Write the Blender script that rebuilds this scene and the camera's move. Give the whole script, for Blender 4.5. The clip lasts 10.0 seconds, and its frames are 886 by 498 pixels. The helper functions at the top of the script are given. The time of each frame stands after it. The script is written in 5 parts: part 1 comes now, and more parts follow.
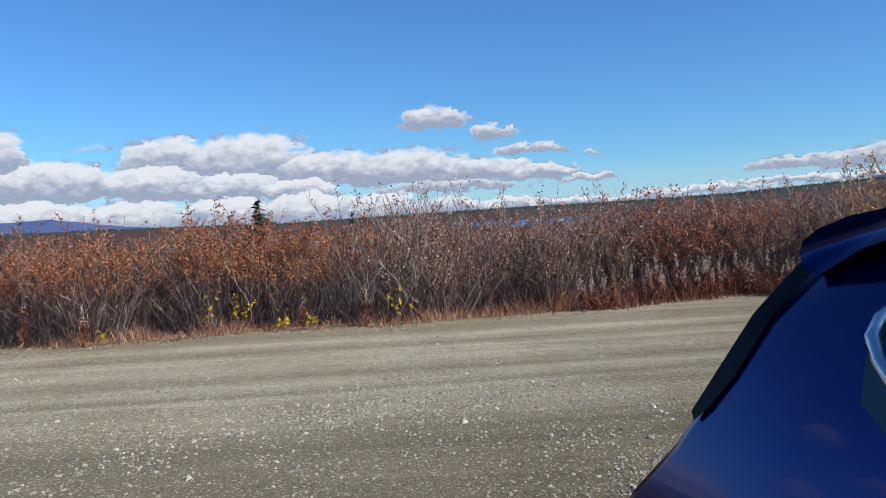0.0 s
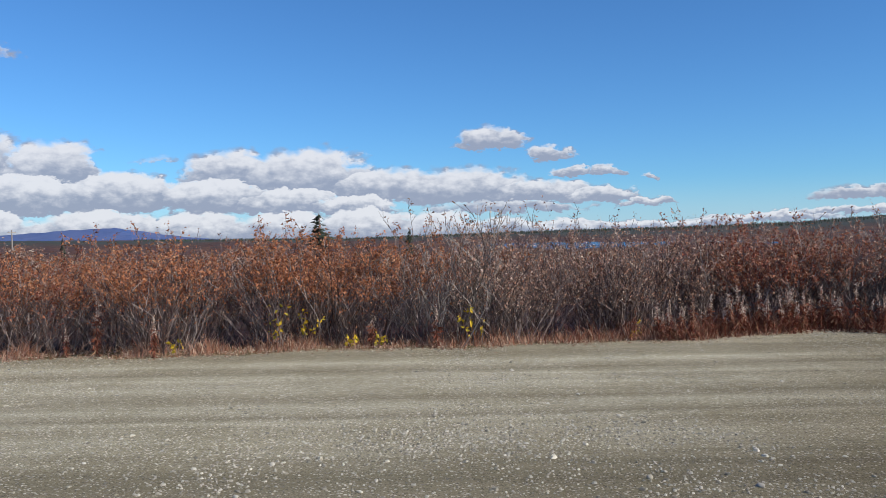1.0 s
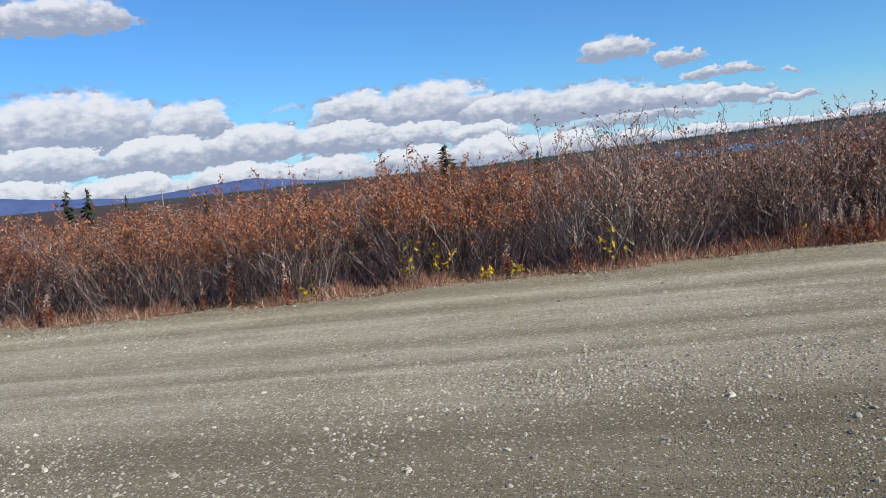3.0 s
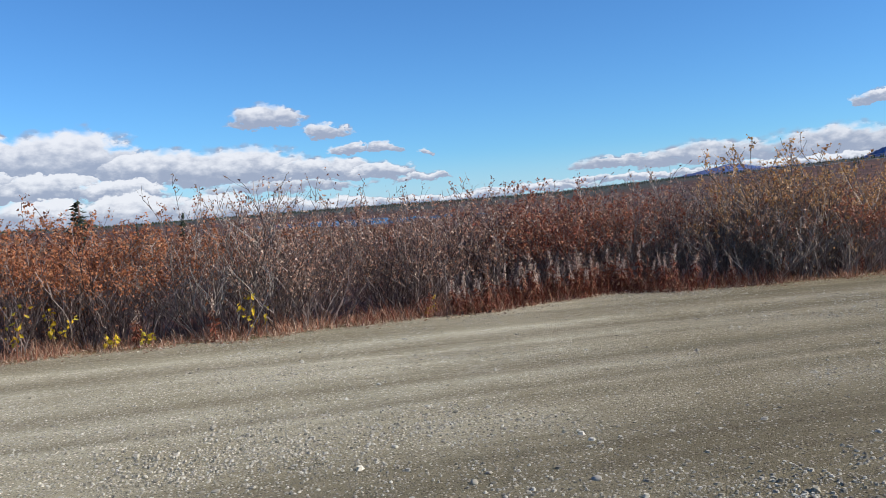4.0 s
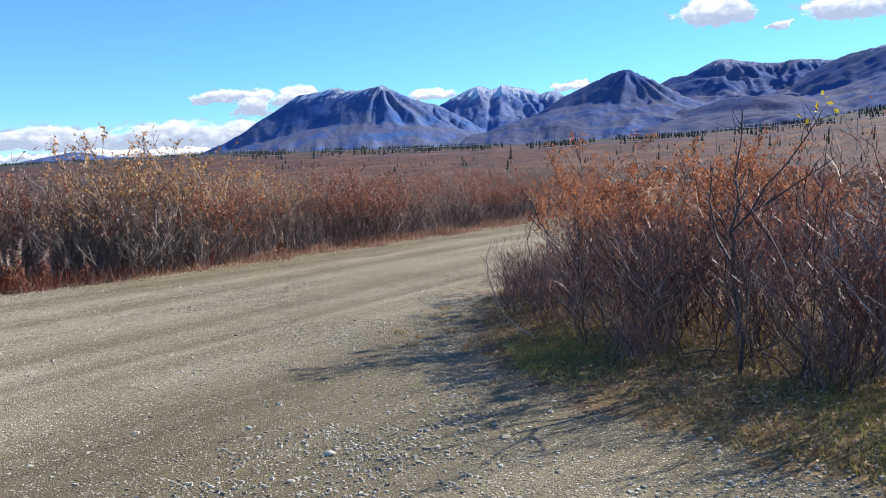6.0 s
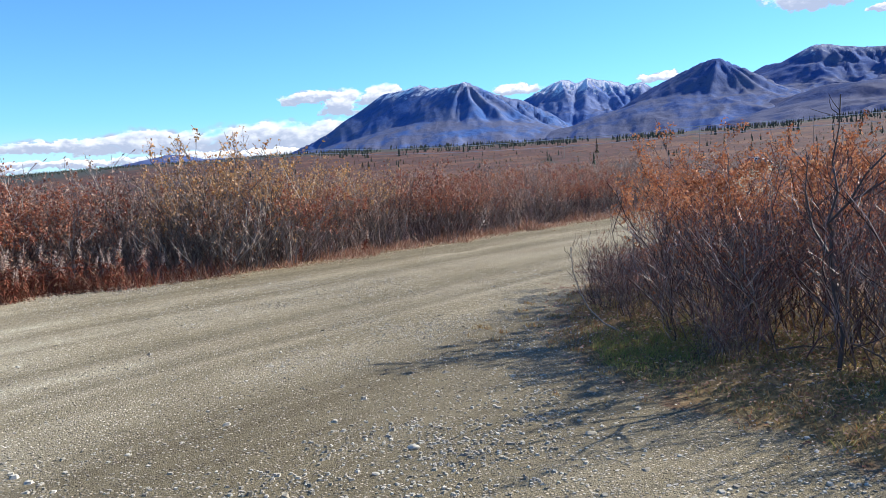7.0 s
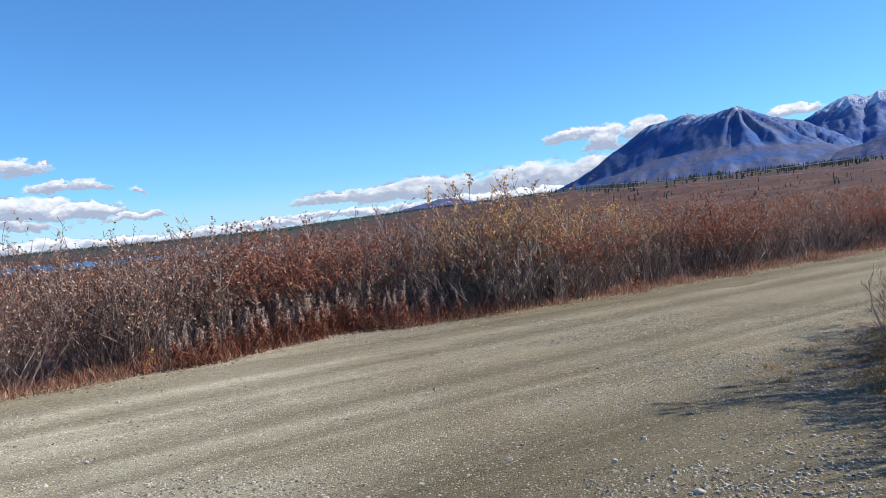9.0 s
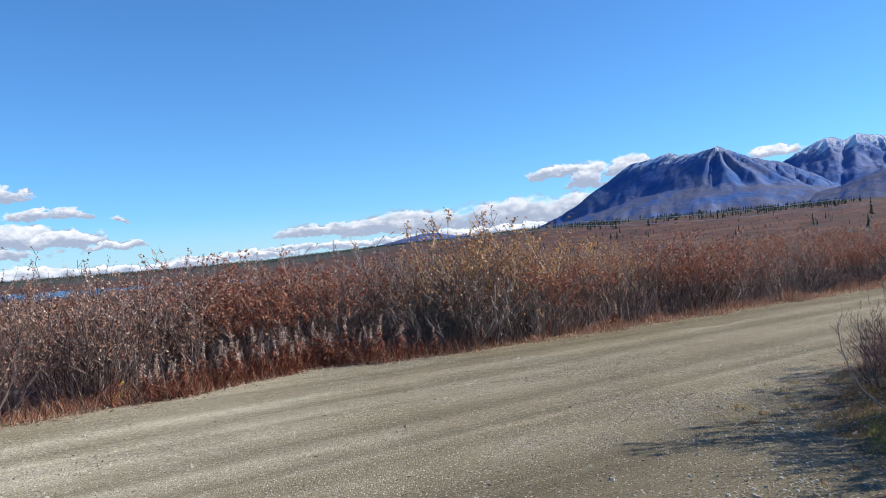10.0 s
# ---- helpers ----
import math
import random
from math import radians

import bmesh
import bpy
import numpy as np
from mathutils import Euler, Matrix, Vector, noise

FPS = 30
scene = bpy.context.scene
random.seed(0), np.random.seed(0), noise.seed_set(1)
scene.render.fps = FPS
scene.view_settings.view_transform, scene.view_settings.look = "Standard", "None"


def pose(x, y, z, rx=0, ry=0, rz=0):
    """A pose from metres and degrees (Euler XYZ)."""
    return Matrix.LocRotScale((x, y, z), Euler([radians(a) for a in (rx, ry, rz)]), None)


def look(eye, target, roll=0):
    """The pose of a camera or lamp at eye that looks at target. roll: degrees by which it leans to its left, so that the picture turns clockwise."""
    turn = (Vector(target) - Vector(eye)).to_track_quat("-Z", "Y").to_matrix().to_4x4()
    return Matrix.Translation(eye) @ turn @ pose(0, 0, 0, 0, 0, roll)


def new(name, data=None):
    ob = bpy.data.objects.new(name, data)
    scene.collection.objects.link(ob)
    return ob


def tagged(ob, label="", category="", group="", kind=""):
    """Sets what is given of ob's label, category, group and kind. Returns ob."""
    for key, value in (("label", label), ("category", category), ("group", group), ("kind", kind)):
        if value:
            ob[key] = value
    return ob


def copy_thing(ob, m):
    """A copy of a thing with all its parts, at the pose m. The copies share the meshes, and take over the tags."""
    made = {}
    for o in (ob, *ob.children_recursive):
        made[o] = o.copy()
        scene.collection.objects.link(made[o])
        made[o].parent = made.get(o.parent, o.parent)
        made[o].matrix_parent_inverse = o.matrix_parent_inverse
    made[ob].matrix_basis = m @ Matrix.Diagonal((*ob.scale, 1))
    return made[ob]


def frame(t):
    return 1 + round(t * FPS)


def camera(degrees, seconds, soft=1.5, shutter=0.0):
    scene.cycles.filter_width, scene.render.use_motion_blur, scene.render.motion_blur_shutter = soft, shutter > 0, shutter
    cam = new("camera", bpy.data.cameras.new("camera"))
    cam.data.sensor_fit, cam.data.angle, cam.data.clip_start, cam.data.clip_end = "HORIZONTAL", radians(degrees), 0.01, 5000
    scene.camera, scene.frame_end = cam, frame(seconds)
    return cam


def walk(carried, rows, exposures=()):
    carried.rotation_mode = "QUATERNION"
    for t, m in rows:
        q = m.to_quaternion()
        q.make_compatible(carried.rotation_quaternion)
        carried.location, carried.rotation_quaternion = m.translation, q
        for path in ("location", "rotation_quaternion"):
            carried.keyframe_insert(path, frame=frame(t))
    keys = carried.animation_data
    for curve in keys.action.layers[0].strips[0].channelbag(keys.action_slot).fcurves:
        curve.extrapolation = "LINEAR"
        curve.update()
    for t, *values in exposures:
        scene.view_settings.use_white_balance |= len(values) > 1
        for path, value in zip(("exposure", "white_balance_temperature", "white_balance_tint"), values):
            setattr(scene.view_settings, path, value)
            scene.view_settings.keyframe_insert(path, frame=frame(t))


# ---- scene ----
# seconds, eye in metres, yaw, pitch and roll in degrees
cam = camera(55.7, 10.0, soft=0.5)
ROWS = [
    (0.0, 0.000, -0.000, 1.600, -0.00, -2.29, 2.75),
    (0.5, -0.057, 0.188, 1.595, 2.91, -3.14, 4.54),
    (1.0, -0.290, 0.275, 1.625, 3.76, -0.84, 0.97),
    (1.5, -0.396, 0.334, 1.614, 5.29, -2.93, -0.11),
    (2.0, -0.414, 0.539, 1.598, 14.92, -6.04, 4.73),
    (2.2, -0.389, 0.644, 1.596, 17.39, -5.95, 7.32),
    (3.3, -0.396, 1.134, 1.586, 4.68, -4.36, 5.30),
    (3.5, -0.444, 1.112, 1.639, -5.21, -2.31, 4.21),
    (4.0, -0.299, 1.319, 1.576, -11.14, -2.90, 3.37),
    (4.5, -0.159, 1.455, 1.586, -7.99, -3.41, 6.37),
    (5.0, -0.094, 1.554, 1.572, -22.53, -8.81, 5.72),
    (5.3, -0.194, 1.618, 1.573, -40.03, -5.95, 0.22),
    (5.5, -0.122, 1.734, 1.606, -47.06, -5.93, 2.12),
    (5.7, -0.145, 1.801, 1.616, -51.48, -5.62, 1.72),
    (6.8, -0.100, 1.811, 1.585, -55.06, -5.06, 0.79),
    (7.0, -0.105, 1.809, 1.595, -47.93, -5.38, 2.18),
    (7.5, -0.152, 1.770, 1.607, -35.51, -4.01, 6.37),
    (8.0, -0.191, 1.754, 1.624, -32.39, -3.42, 6.50),
    (8.5, -0.207, 1.760, 1.626, -30.46, -3.17, 6.02),
    (9.0, -0.202, 1.763, 1.628, -29.93, -1.79, 4.90),
    (9.5, -0.172, 1.754, 1.633, -30.55, -0.94, 3.41),
    (10.0, -0.125, 1.718, 1.636, -31.10, 0.48, 4.01),
]
walk(cam, [(t, pose(x, y, z, 90 + pitch, roll, yaw)) for t, x, y, z, yaw, pitch, roll in ROWS],
     exposures=[(0.0, 0.38), (1.0, 0.32), (1.5, 0.38), (2.0, 0.45), (2.3, 0.45), (3.5, 0.32), (4.0, 0.46), (4.6, 0.54), (5.0, 0.68), (5.5, 0.95), (7.0, 1.02), (7.5, 0.84), (8.5, 0.72), (10.0, 0.7)])

# ---- light ----
SUN_AZ, SUN_EL = 113.0, 33.0   # degrees clockwise from ahead (+y), degrees up


def heading(az, el=0.0):
    """A unit vector from degrees clockwise of +y and degrees up."""
    a, e = radians(az), radians(el)
    return Vector((math.sin(a) * math.cos(e), math.cos(a) * math.cos(e), math.sin(e)))


sun_data = bpy.data.lights.new("sun", "SUN")
sun_data.energy, sun_data.angle, sun_data.color = 4.5, radians(0.53), (1.0, 0.94, 0.84)
sun = new("sun", sun_data)
sun.matrix_world = look(heading(SUN_AZ, SUN_EL) * 50, (0, 0, 0))


class Graph:
    """Short hand for building a node tree."""

    def __init__(self, tree):
        self.tree = tree
        tree.nodes.clear()

    def add(self, kind, **props):
        n = self.tree.nodes.new(kind)
        for key, value in props.items():
            setattr(n, key, value)
        return n

    def link(self, a, b):
        self.tree.links.new(a, b)

    def put(self, socket, value):
        if isinstance(value, bpy.types.NodeSocket):
            self.link(value, socket)
        elif value is not None:
            socket.default_value = value

    def math(self, op, a, b=None, c=None, clamp=False):
        n = self.add("ShaderNodeMath", operation=op, use_clamp=clamp)
        for i, v in enumerate((a, b, c)):
            self.put(n.inputs[i], v)
        return n.outputs[0]

    def mix(self, fac, a, b, blend="MIX"):
        n = self.add("ShaderNodeMix", data_type="RGBA", blend_type=blend)
        self.put(n.inputs["Factor"], fac)
        self.put(n.inputs[6], a if isinstance(a, bpy.types.NodeSocket) else (*a, 1))
        self.put(n.inputs[7], b if isinstance(b, bpy.types.NodeSocket) else (*b, 1))
        return n.outputs[2]

    def ramp(self, fac, lo, hi, a=0.0, b=1.0, smooth=True):
        n = self.add("ShaderNodeMapRange", interpolation_type="SMOOTHSTEP" if smooth else "LINEAR")
        for i, v in enumerate((fac, lo, hi, a, b)):
            self.put(n.inputs[i], v)
        return n.outputs[0]

    def noise(self, vec, scale, detail=3.0, rough=0.55, warp=0.0):
        n = self.add("ShaderNodeTexNoise")
        self.put(n.inputs["Vector"], vec)
        n.inputs["Scale"].default_value, n.inputs["Detail"].default_value = scale, detail
        n.inputs["Roughness"].default_value, n.inputs["Distortion"].default_value = rough, warp
        return n.outputs["Fac"]

    def voronoi(self, vec, scale, feature="F1", out="Distance"):
        n = self.add("ShaderNodeTexVoronoi", feature=feature)
        self.put(n.inputs["Vector"], vec)
        n.inputs["Scale"].default_value = scale
        return n.outputs[out]

    def scaled(self, vec, x, y, z):
        n = self.add("ShaderNodeMapping")
        self.link(vec, n.inputs["Vector"])
        n.inputs["Scale"].default_value = (x, y, z)
        return n.outputs["Vector"]

    def bump(self, height, strength, distance):
        n = self.add("ShaderNodeBump")
        self.link(height, n.inputs["Height"])
        n.inputs["Strength"].default_value, n.inputs["Distance"].default_value = strength, distance
        return n.outputs["Normal"]


def make_world():
    """Clear autumn sky with banks of fair-weather cumulus low over the horizon."""
    world = bpy.data.worlds.new("sky")
    world.use_nodes = True
    scene.world = world
    g = Graph(world.node_tree)
    sky = g.add("ShaderNodeTexSky", sky_type="NISHITA", sun_disc=False)
    sky.sun_elevation, sky.sun_rotation = radians(SUN_EL), radians(SUN_AZ)
    sky.altitude, sky.air_density, sky.dust_density, sky.ozone_density = 700, 1.0, 0.05, 3.0
    ray = g.add("ShaderNodeTexCoord").outputs["Generated"]
    split = g.add("ShaderNodeSeparateXYZ")
    g.link(ray, split.inputs[0])
    x, y, z = split.outputs
    az = g.math("MULTIPLY", g.math("ARCTAN2", x, y), 180 / math.pi)
    el = g.math("MULTIPLY", g.math("ARCSINE", z), 180 / math.pi)
    flat = g.add("ShaderNodeCombineXYZ")
    g.link(az, flat.inputs[0])
    g.link(g.math("MULTIPLY", el, 1.7), flat.inputs[1])
    p = flat.outputs[0]
    n1 = g.math("SUBTRACT", g.noise(p, 0.42, 6, 0.6), 0.5)
    n2 = g.math("SUBTRACT", g.noise(p, 1.1, 5, 0.62), 0.5)
    puff = g.math("MULTIPLY_ADD", g.voronoi(p, 0.95, "SMOOTH_F1"), -0.8, g.math("MULTIPLY_ADD", g.voronoi(p, 2.1, "SMOOTH_F1"), -0.45, 0.68))
    azw = g.math("MULTIPLY_ADD", n1, 5.0, az)
    elw = g.math("MULTIPLY_ADD", n2, 1.0, g.math("MULTIPLY_ADD", n1, 1.0, el))
    # bearing, base, half width and height of each cloud, in degrees
    banks = [(-17.5, 3.9, 3.6, 2.0), (-12.5, 3.5, 4.6, 2.6), (-7, 3.0, 4.6, 1.7), (-2, 2.7, 4.6, 2.0), (3, 2.6, 3.6, 1.2),
             (7, 2.4, 2.4, 0.9), (10, 2.0, 1.6, 0.5), (-36, 4.2, 6.5, 3.2), (-28.5, 4.0, 3, 2.4), (-41, 4.6, 2.8, 2.2),
             (-46, 2.6, 4.2, 2.0), (-38, 2.4, 4.2, 1.6), (-30.5, 2.3, 3.6, 1.8), (-24.5, 2.5, 3.4, 1.8), (-19, 2.3, 3.2, 1.6), (-14, 2.1, 3.0, 1.2), (-9.5, 1.9, 2.6, 0.9)]
    low = [(-53, 0.4, 5, 2.2), (-47, 0.4, 4.4, 1.9), (-40, 0.3, 4.2, 1.8), (-33, 0.3, 4.0, 1.5), (-26, 0.2, 3.6, 1.7), (-20, 0.2, 3.4, 1.5), (-14.5, 0.2, 3.2, 1.5), (-9, 0.2, 3.0, 1.7), (-4, 0.3, 2.6, 1.3),
           (0.5, 0.3, 2.4, 0.9), (4.6, 0.3, 2.2, 0.7), (9, 0.4, 3, 0.5), (13.5, 0.5, 2.6, 0.4), (24, 1.1, 5, 0.4), (17, 0.8, 4, 0.4), (34, 1.2, 6, 0.6)]
    small = [(-0.5, 6.2, 2.5, 1.2), (3.4, 5.3, 1.6, 0.8), (4.8, 4.05, 1.0, 0.5), (7.2, 4.1, 1.6, 0.55), (10, 3.7, 0.7, 0.3), (-35.5, 11.3, 4.6, 1.8),
             (39.3, 4.9, 1.7, 0.7), (41.3, 4.35, 1.6, 1.25), (44.2, 4.9, 1.7, 1.0), (71.5, 9.3, 2.5, 1.6), (79, 9.0, 2.7, 1.4), (82.5, 9.3, 1.6, 1.2),
             (75.2, 8.4, 0.6, 0.4), (62.6, 5.3, 1.6, 0.5), (53.2, 5.1, 1.7, 0.5), (-57, 8, 3, 2.5), (-63, 13, 3, 2), (-54, 17, 3, 2), (-110, 14, 9, 5), (-140, 9, 12, 5), (170, 12, 10, 4)]
    wisps = [(-22.5, 5.2, 2.4, 0.6)]
    veils = [(0.5, 1.75, 6.5, 0.75), (24, 2.2, 4.6, 0.7), (29, 2.1, 5.4, 1.3), (36, 2.1, 6, 1.7), (41, 2.4, 3.2, 1.6)]
    body, lift = None, None
    for a, base, w, h in banks + low + small + wisps + veils:
        du = g.math("MULTIPLY_ADD", azw, 1 / w, -a / w)
        dv = g.math("MULTIPLY_ADD", elw, 1 / h, -base / h)
        s = g.math("MAXIMUM", dv, g.math("MULTIPLY", dv, -3.2))
        d = g.math("SUBTRACT", 1.0, g.math("MULTIPLY_ADD", s, s, g.math("MULTIPLY", du, du)))
        if (a, base, w, h) in small[:5]:
            dv = g.math("MULTIPLY_ADD", dv, 0.85, -0.02)
        if (a, base, w, h) in veils:
            d = g.math("SUBTRACT", d, 0.3)
            dv = g.math("MULTIPLY_ADD", dv, 0.75, -0.05)
        if (a, base, w, h) in low or (a, base, w, h) in banks[10:]:
            d = g.math("ADD", d, 0.3)
        if (a, base, w, h) in wisps:
            d = g.math("SUBTRACT", d, 0.95)
        top = g.math("MINIMUM", dv, g.math("MULTIPLY", d, 6.0))
        body = d if body is None else g.math("MAXIMUM", body, d)
        lift = top if lift is None else g.math("MAXIMUM", lift, top)
    dense = g.math("MULTIPLY_ADD", n2, 1.1, g.math("MULTIPLY_ADD", puff, 0.9, body))
    cover = g.ramp(dense, -0.16, 0.46)
    light = g.math("MULTIPLY_ADD", puff, 0.6, g.math("MULTIPLY_ADD", n2, 0.75, g.math("MULTIPLY", lift, 1.05)))
    light = g.math("ADD", light, g.math("MULTIPLY", g.math("SUBTRACT", 1.0, cover), 0.85))
    tone = g.mix(g.ramp(light, 0.02, 0.98), (0.255, 0.295, 0.395), (0.62, 0.635, 0.68))
    air = g.mix(1.0, sky.outputs[0], (0.0405, 0.0735, 0.1065), "MULTIPLY")
    air = g.mix(g.ramp(el, 4.0, 0.0, 0, 0.55), air, (0.36, 0.49, 0.63))
    back = g.add("ShaderNodeBackground")
    g.link(g.mix(g.math("MULTIPLY", cover, 0.96), air, tone), back.inputs["Color"])
    out = g.add("ShaderNodeOutputWorld")
    g.link(back.outputs[0], out.inputs[0])


make_world()


# ---- materials ----
def material(name):
    m = bpy.data.materials.new(name)
    m.use_nodes = True
    g = Graph(m.node_tree)
    out = g.add("ShaderNodeOutputMaterial")
    bsdf = g.add("ShaderNodeBsdfPrincipled")
    g.link(bsdf.outputs[0], out.inputs[0])
    return m, g, bsdf


def plain(name, colour, rough=0.6, metal=0.0, vary=0.12, scale=8.0, coat=0.0):
    """A surface of one colour with a little uneven wear."""
    m, g, b = material(name)
    pos = g.add("ShaderNodeTexCoord").outputs["Object"]
    n = g.noise(pos, scale, 4)
    dark = tuple(c * (1 - vary) for c in colour)
    lite = tuple(min(1, c * (1 + vary)) for c in colour)
    g.link(g.mix(n, dark, lite), b.inputs["Base Color"])
    b.inputs["Roughness"].default_value, b.inputs["Metallic"].default_value = rough, metal
    b.inputs["Coat Weight"].default_value = coat
    b.inputs["Coat Roughness"].default_value = 0.04
    return m


def leafy(name, colours, through_light=0.35, rough=0.6, gloss=0.25):
    """Leaves or blades, each of its own shade between the given colours."""
    m, g, b = material(name)
    geo = g.add("ShaderNodeNewGeometry")
    rnd = g.add("ShaderNodeObjectInfo").outputs["Random"]
    t = g.math("FRACT", g.math("ADD", geo.outputs["Random Per Island"], rnd))
    ramp = g.add("ShaderNodeValToRGB")
    while len(ramp.color_ramp.elements) < len(colours):
        ramp.color_ramp.elements.new(0.5)
    for i, c in enumerate(colours):
        e = ramp.color_ramp.elements[i]
        e.position, e.color = i / max(1, len(colours) - 1), (*c, 1)
    g.link(t, ramp.inputs[0])
    g.link(ramp.outputs[0], b.inputs["Base Color"])
    b.inputs["Roughness"].default_value = rough
    b.inputs["Specular IOR Level"].default_value = gloss
    tr = g.add("ShaderNodeBsdfTranslucent")
    g.link(ramp.outputs[0], tr.inputs["Color"])
    mx = g.add("ShaderNodeMixShader")
    mx.inputs[0].default_value = through_light
    g.link(b.outputs[0], mx.inputs[1])
    g.link(tr.outputs[0], mx.inputs[2])
    g.link(mx.outputs[0], [n for n in m.node_tree.nodes if n.type == "OUTPUT_MATERIAL"][0].inputs[0])
    return m


def ground_material():
    """Gravel, dry verge and tundra, told apart by the weights stored on the sheet."""
    m, g, b = material("ground")
    pos = g.add("ShaderNodeNewGeometry").outputs["Position"]
    w = g.add("ShaderNodeAttribute", attribute_name="kinds").outputs["Color"]
    sp = g.add("ShaderNodeSeparateColor")
    g.link(w, sp.inputs[0])
    gravel_w, grass_w, track_w = sp.outputs
    # gravel: stones of many shades over olive-buff fines
    fine = g.noise(pos, 55, 4, 0.7)
    patch = g.noise(pos, 0.55, 4, 0.6)
    turned = g.add("ShaderNodeMapping")
    g.link(pos, turned.inputs["Vector"])
    turned.inputs["Rotation"].default_value = (0, 0, -math.atan(0.1))
    turned.inputs["Scale"].default_value = (0.07, 3.2, 1.0)
    streak = g.noise(turned.outputs["Vector"], 1.0, 8, 0.72)
    cell = g.voronoi(pos, 48, "F1", "Color")
    cellsep = g.add("ShaderNodeSeparateColor")
    g.link(cell, cellsep.inputs[0])
    rounds = g.voronoi(pos, 48)
    grit = g.add("ShaderNodeSeparateColor")
    g.link(g.voronoi(pos, 120, "F1", "Color"), grit.inputs[0])
    small = g.voronoi(pos, 120)
    light = g.math("ADD", track_w, g.math("MULTIPLY", g.math("SUBTRACT", streak, 0.5), 1.0))
    fines = g.mix(g.ramp(light, 0.1, 0.9, 0, 1, False), (0.245, 0.213, 0.13), (0.40, 0.365, 0.26))
    fines = g.mix(g.ramp(patch, 0.42, 0.62, 0, 0.55), fines, (0.19, 0.16, 0.085))
    fines = g.mix(g.math("MULTIPLY", grit.outputs[0], 0.4), fines, (0.52, 0.465, 0.33))
    fines = g.mix(g.ramp(grit.outputs[1], 0.68, 1.0, 0, 0.75), fines, (0.085, 0.075, 0.05))
    stone = g.mix(cellsep.outputs[0], (0.11, 0.095, 0.07), (0.76, 0.70, 0.57))
    many = g.math("MULTIPLY_ADD", track_w, 0.35, g.math("MULTIPLY_ADD", patch, 0.6, 0.1))
    show = g.math("MULTIPLY", g.ramp(rounds, 0.50, 0.36), g.ramp(cellsep.outputs[1], g.math("SUBTRACT", 0.98, many), g.math("SUBTRACT", 1.03, many)))
    gravel = g.mix(show, fines, stone)
    band = g.add("ShaderNodeCombineColor")
    for k, (lo, gain) in enumerate(((0.72, 0.73), (0.70, 0.73), (0.68, 0.73))):
        g.link(g.math("MULTIPLY_ADD", light, gain, lo), band.inputs[k])
    gravel = g.mix(1.0, gravel, band.outputs[0], "MULTIPLY")
    # the gravel gets darker and a little warmer towards the near verge
    at = g.add("ShaderNodeSeparateXYZ")
    g.link(pos, at.inputs[0])
    near_verge = g.math("MULTIPLY_ADD", at.outputs[1], -0.7, g.math("MULTIPLY_ADD", g.math("SUBTRACT", patch, 0.5), 3.0, at.outputs[0]))
    gravel = g.mix(g.ramp(near_verge, -7.0, -1.0), gravel, g.mix(1.0, gravel, (0.66, 0.635, 0.595), "MULTIPLY"))
    # dry grass and moss
    gpatch = g.noise(pos, 1.3, 4, 0.6)
    grass = g.mix(g.ramp(gpatch, 0.4, 0.62), (0.20, 0.13, 0.058), (0.085, 0.08, 0.03))
    grass = g.mix(g.ramp(g.noise(pos, 14, 5, 0.7), 0.5, 0.62, 0, 0.8), grass, (0.33, 0.24, 0.12))
    grass = g.mix(g.ramp(fine, 0.45, 0.7, 0, 0.7), grass, (0.07, 0.05, 0.028))
    # tundra: russet shrub, ochre sedge and dark heath in long drifts
    far1 = g.noise(g.scaled(pos, 0.012, 0.03, 0.0), 1.0, 5, 0.6)
    far2 = g.noise(pos, 0.12, 5, 0.65)
    far3 = g.noise(pos, 0.9, 4, 0.65)
    tundra = g.mix(g.ramp(far2, 0.35, 0.65), (0.055, 0.026, 0.02), (0.125, 0.048, 0.03))
    tundra = g.mix(g.ramp(far1, 0.51, 0.59), tundra, (0.16, 0.075, 0.04))
    tundra = g.mix(g.ramp(far1, 0.44, 0.34), tundra, (0.055, 0.05, 0.035))
    tundra = g.mix(g.ramp(far3, 0.42, 0.66, 0, 0.85), tundra, (0.036, 0.024, 0.02))
    reach = g.add("ShaderNodeVectorMath", operation="LENGTH")
    g.link(pos, reach.inputs[0])
    woods = g.math("MULTIPLY", g.ramp(reach.outputs["Value"], 900, 1500), g.ramp(g.noise(g.scaled(pos, 0.004, 0.004, 0), 1.0, 4), 0.38, 0.5))
    tundra = g.mix(woods, tundra, (0.045, 0.05, 0.038))
    soil = g.mix(grass_w, tundra, grass)
    edge = g.ramp(g.math("MULTIPLY_ADD", g.math("SUBTRACT", g.noise(pos, 1.7, 8, 0.75), 0.5), 1.9, gravel_w), 0.38, 0.62)
    g.link(g.mix(edge, soil, gravel), b.inputs["Base Color"])
    b.inputs["Roughness"].default_value = 0.9
    b.inputs["Specular IOR Level"].default_value = 0.2
    h = g.math("MULTIPLY_ADD", g.math("MULTIPLY", g.math("MULTIPLY", show, edge), g.ramp(rounds, 0.6, 0.0)), 1.4, g.math("MULTIPLY_ADD", g.math("MULTIPLY", small, edge), -0.6, g.math("MULTIPLY", fine, 0.8)))
    g.link(g.bump(h, 0.6, 0.018), b.inputs["Normal"])
    return m


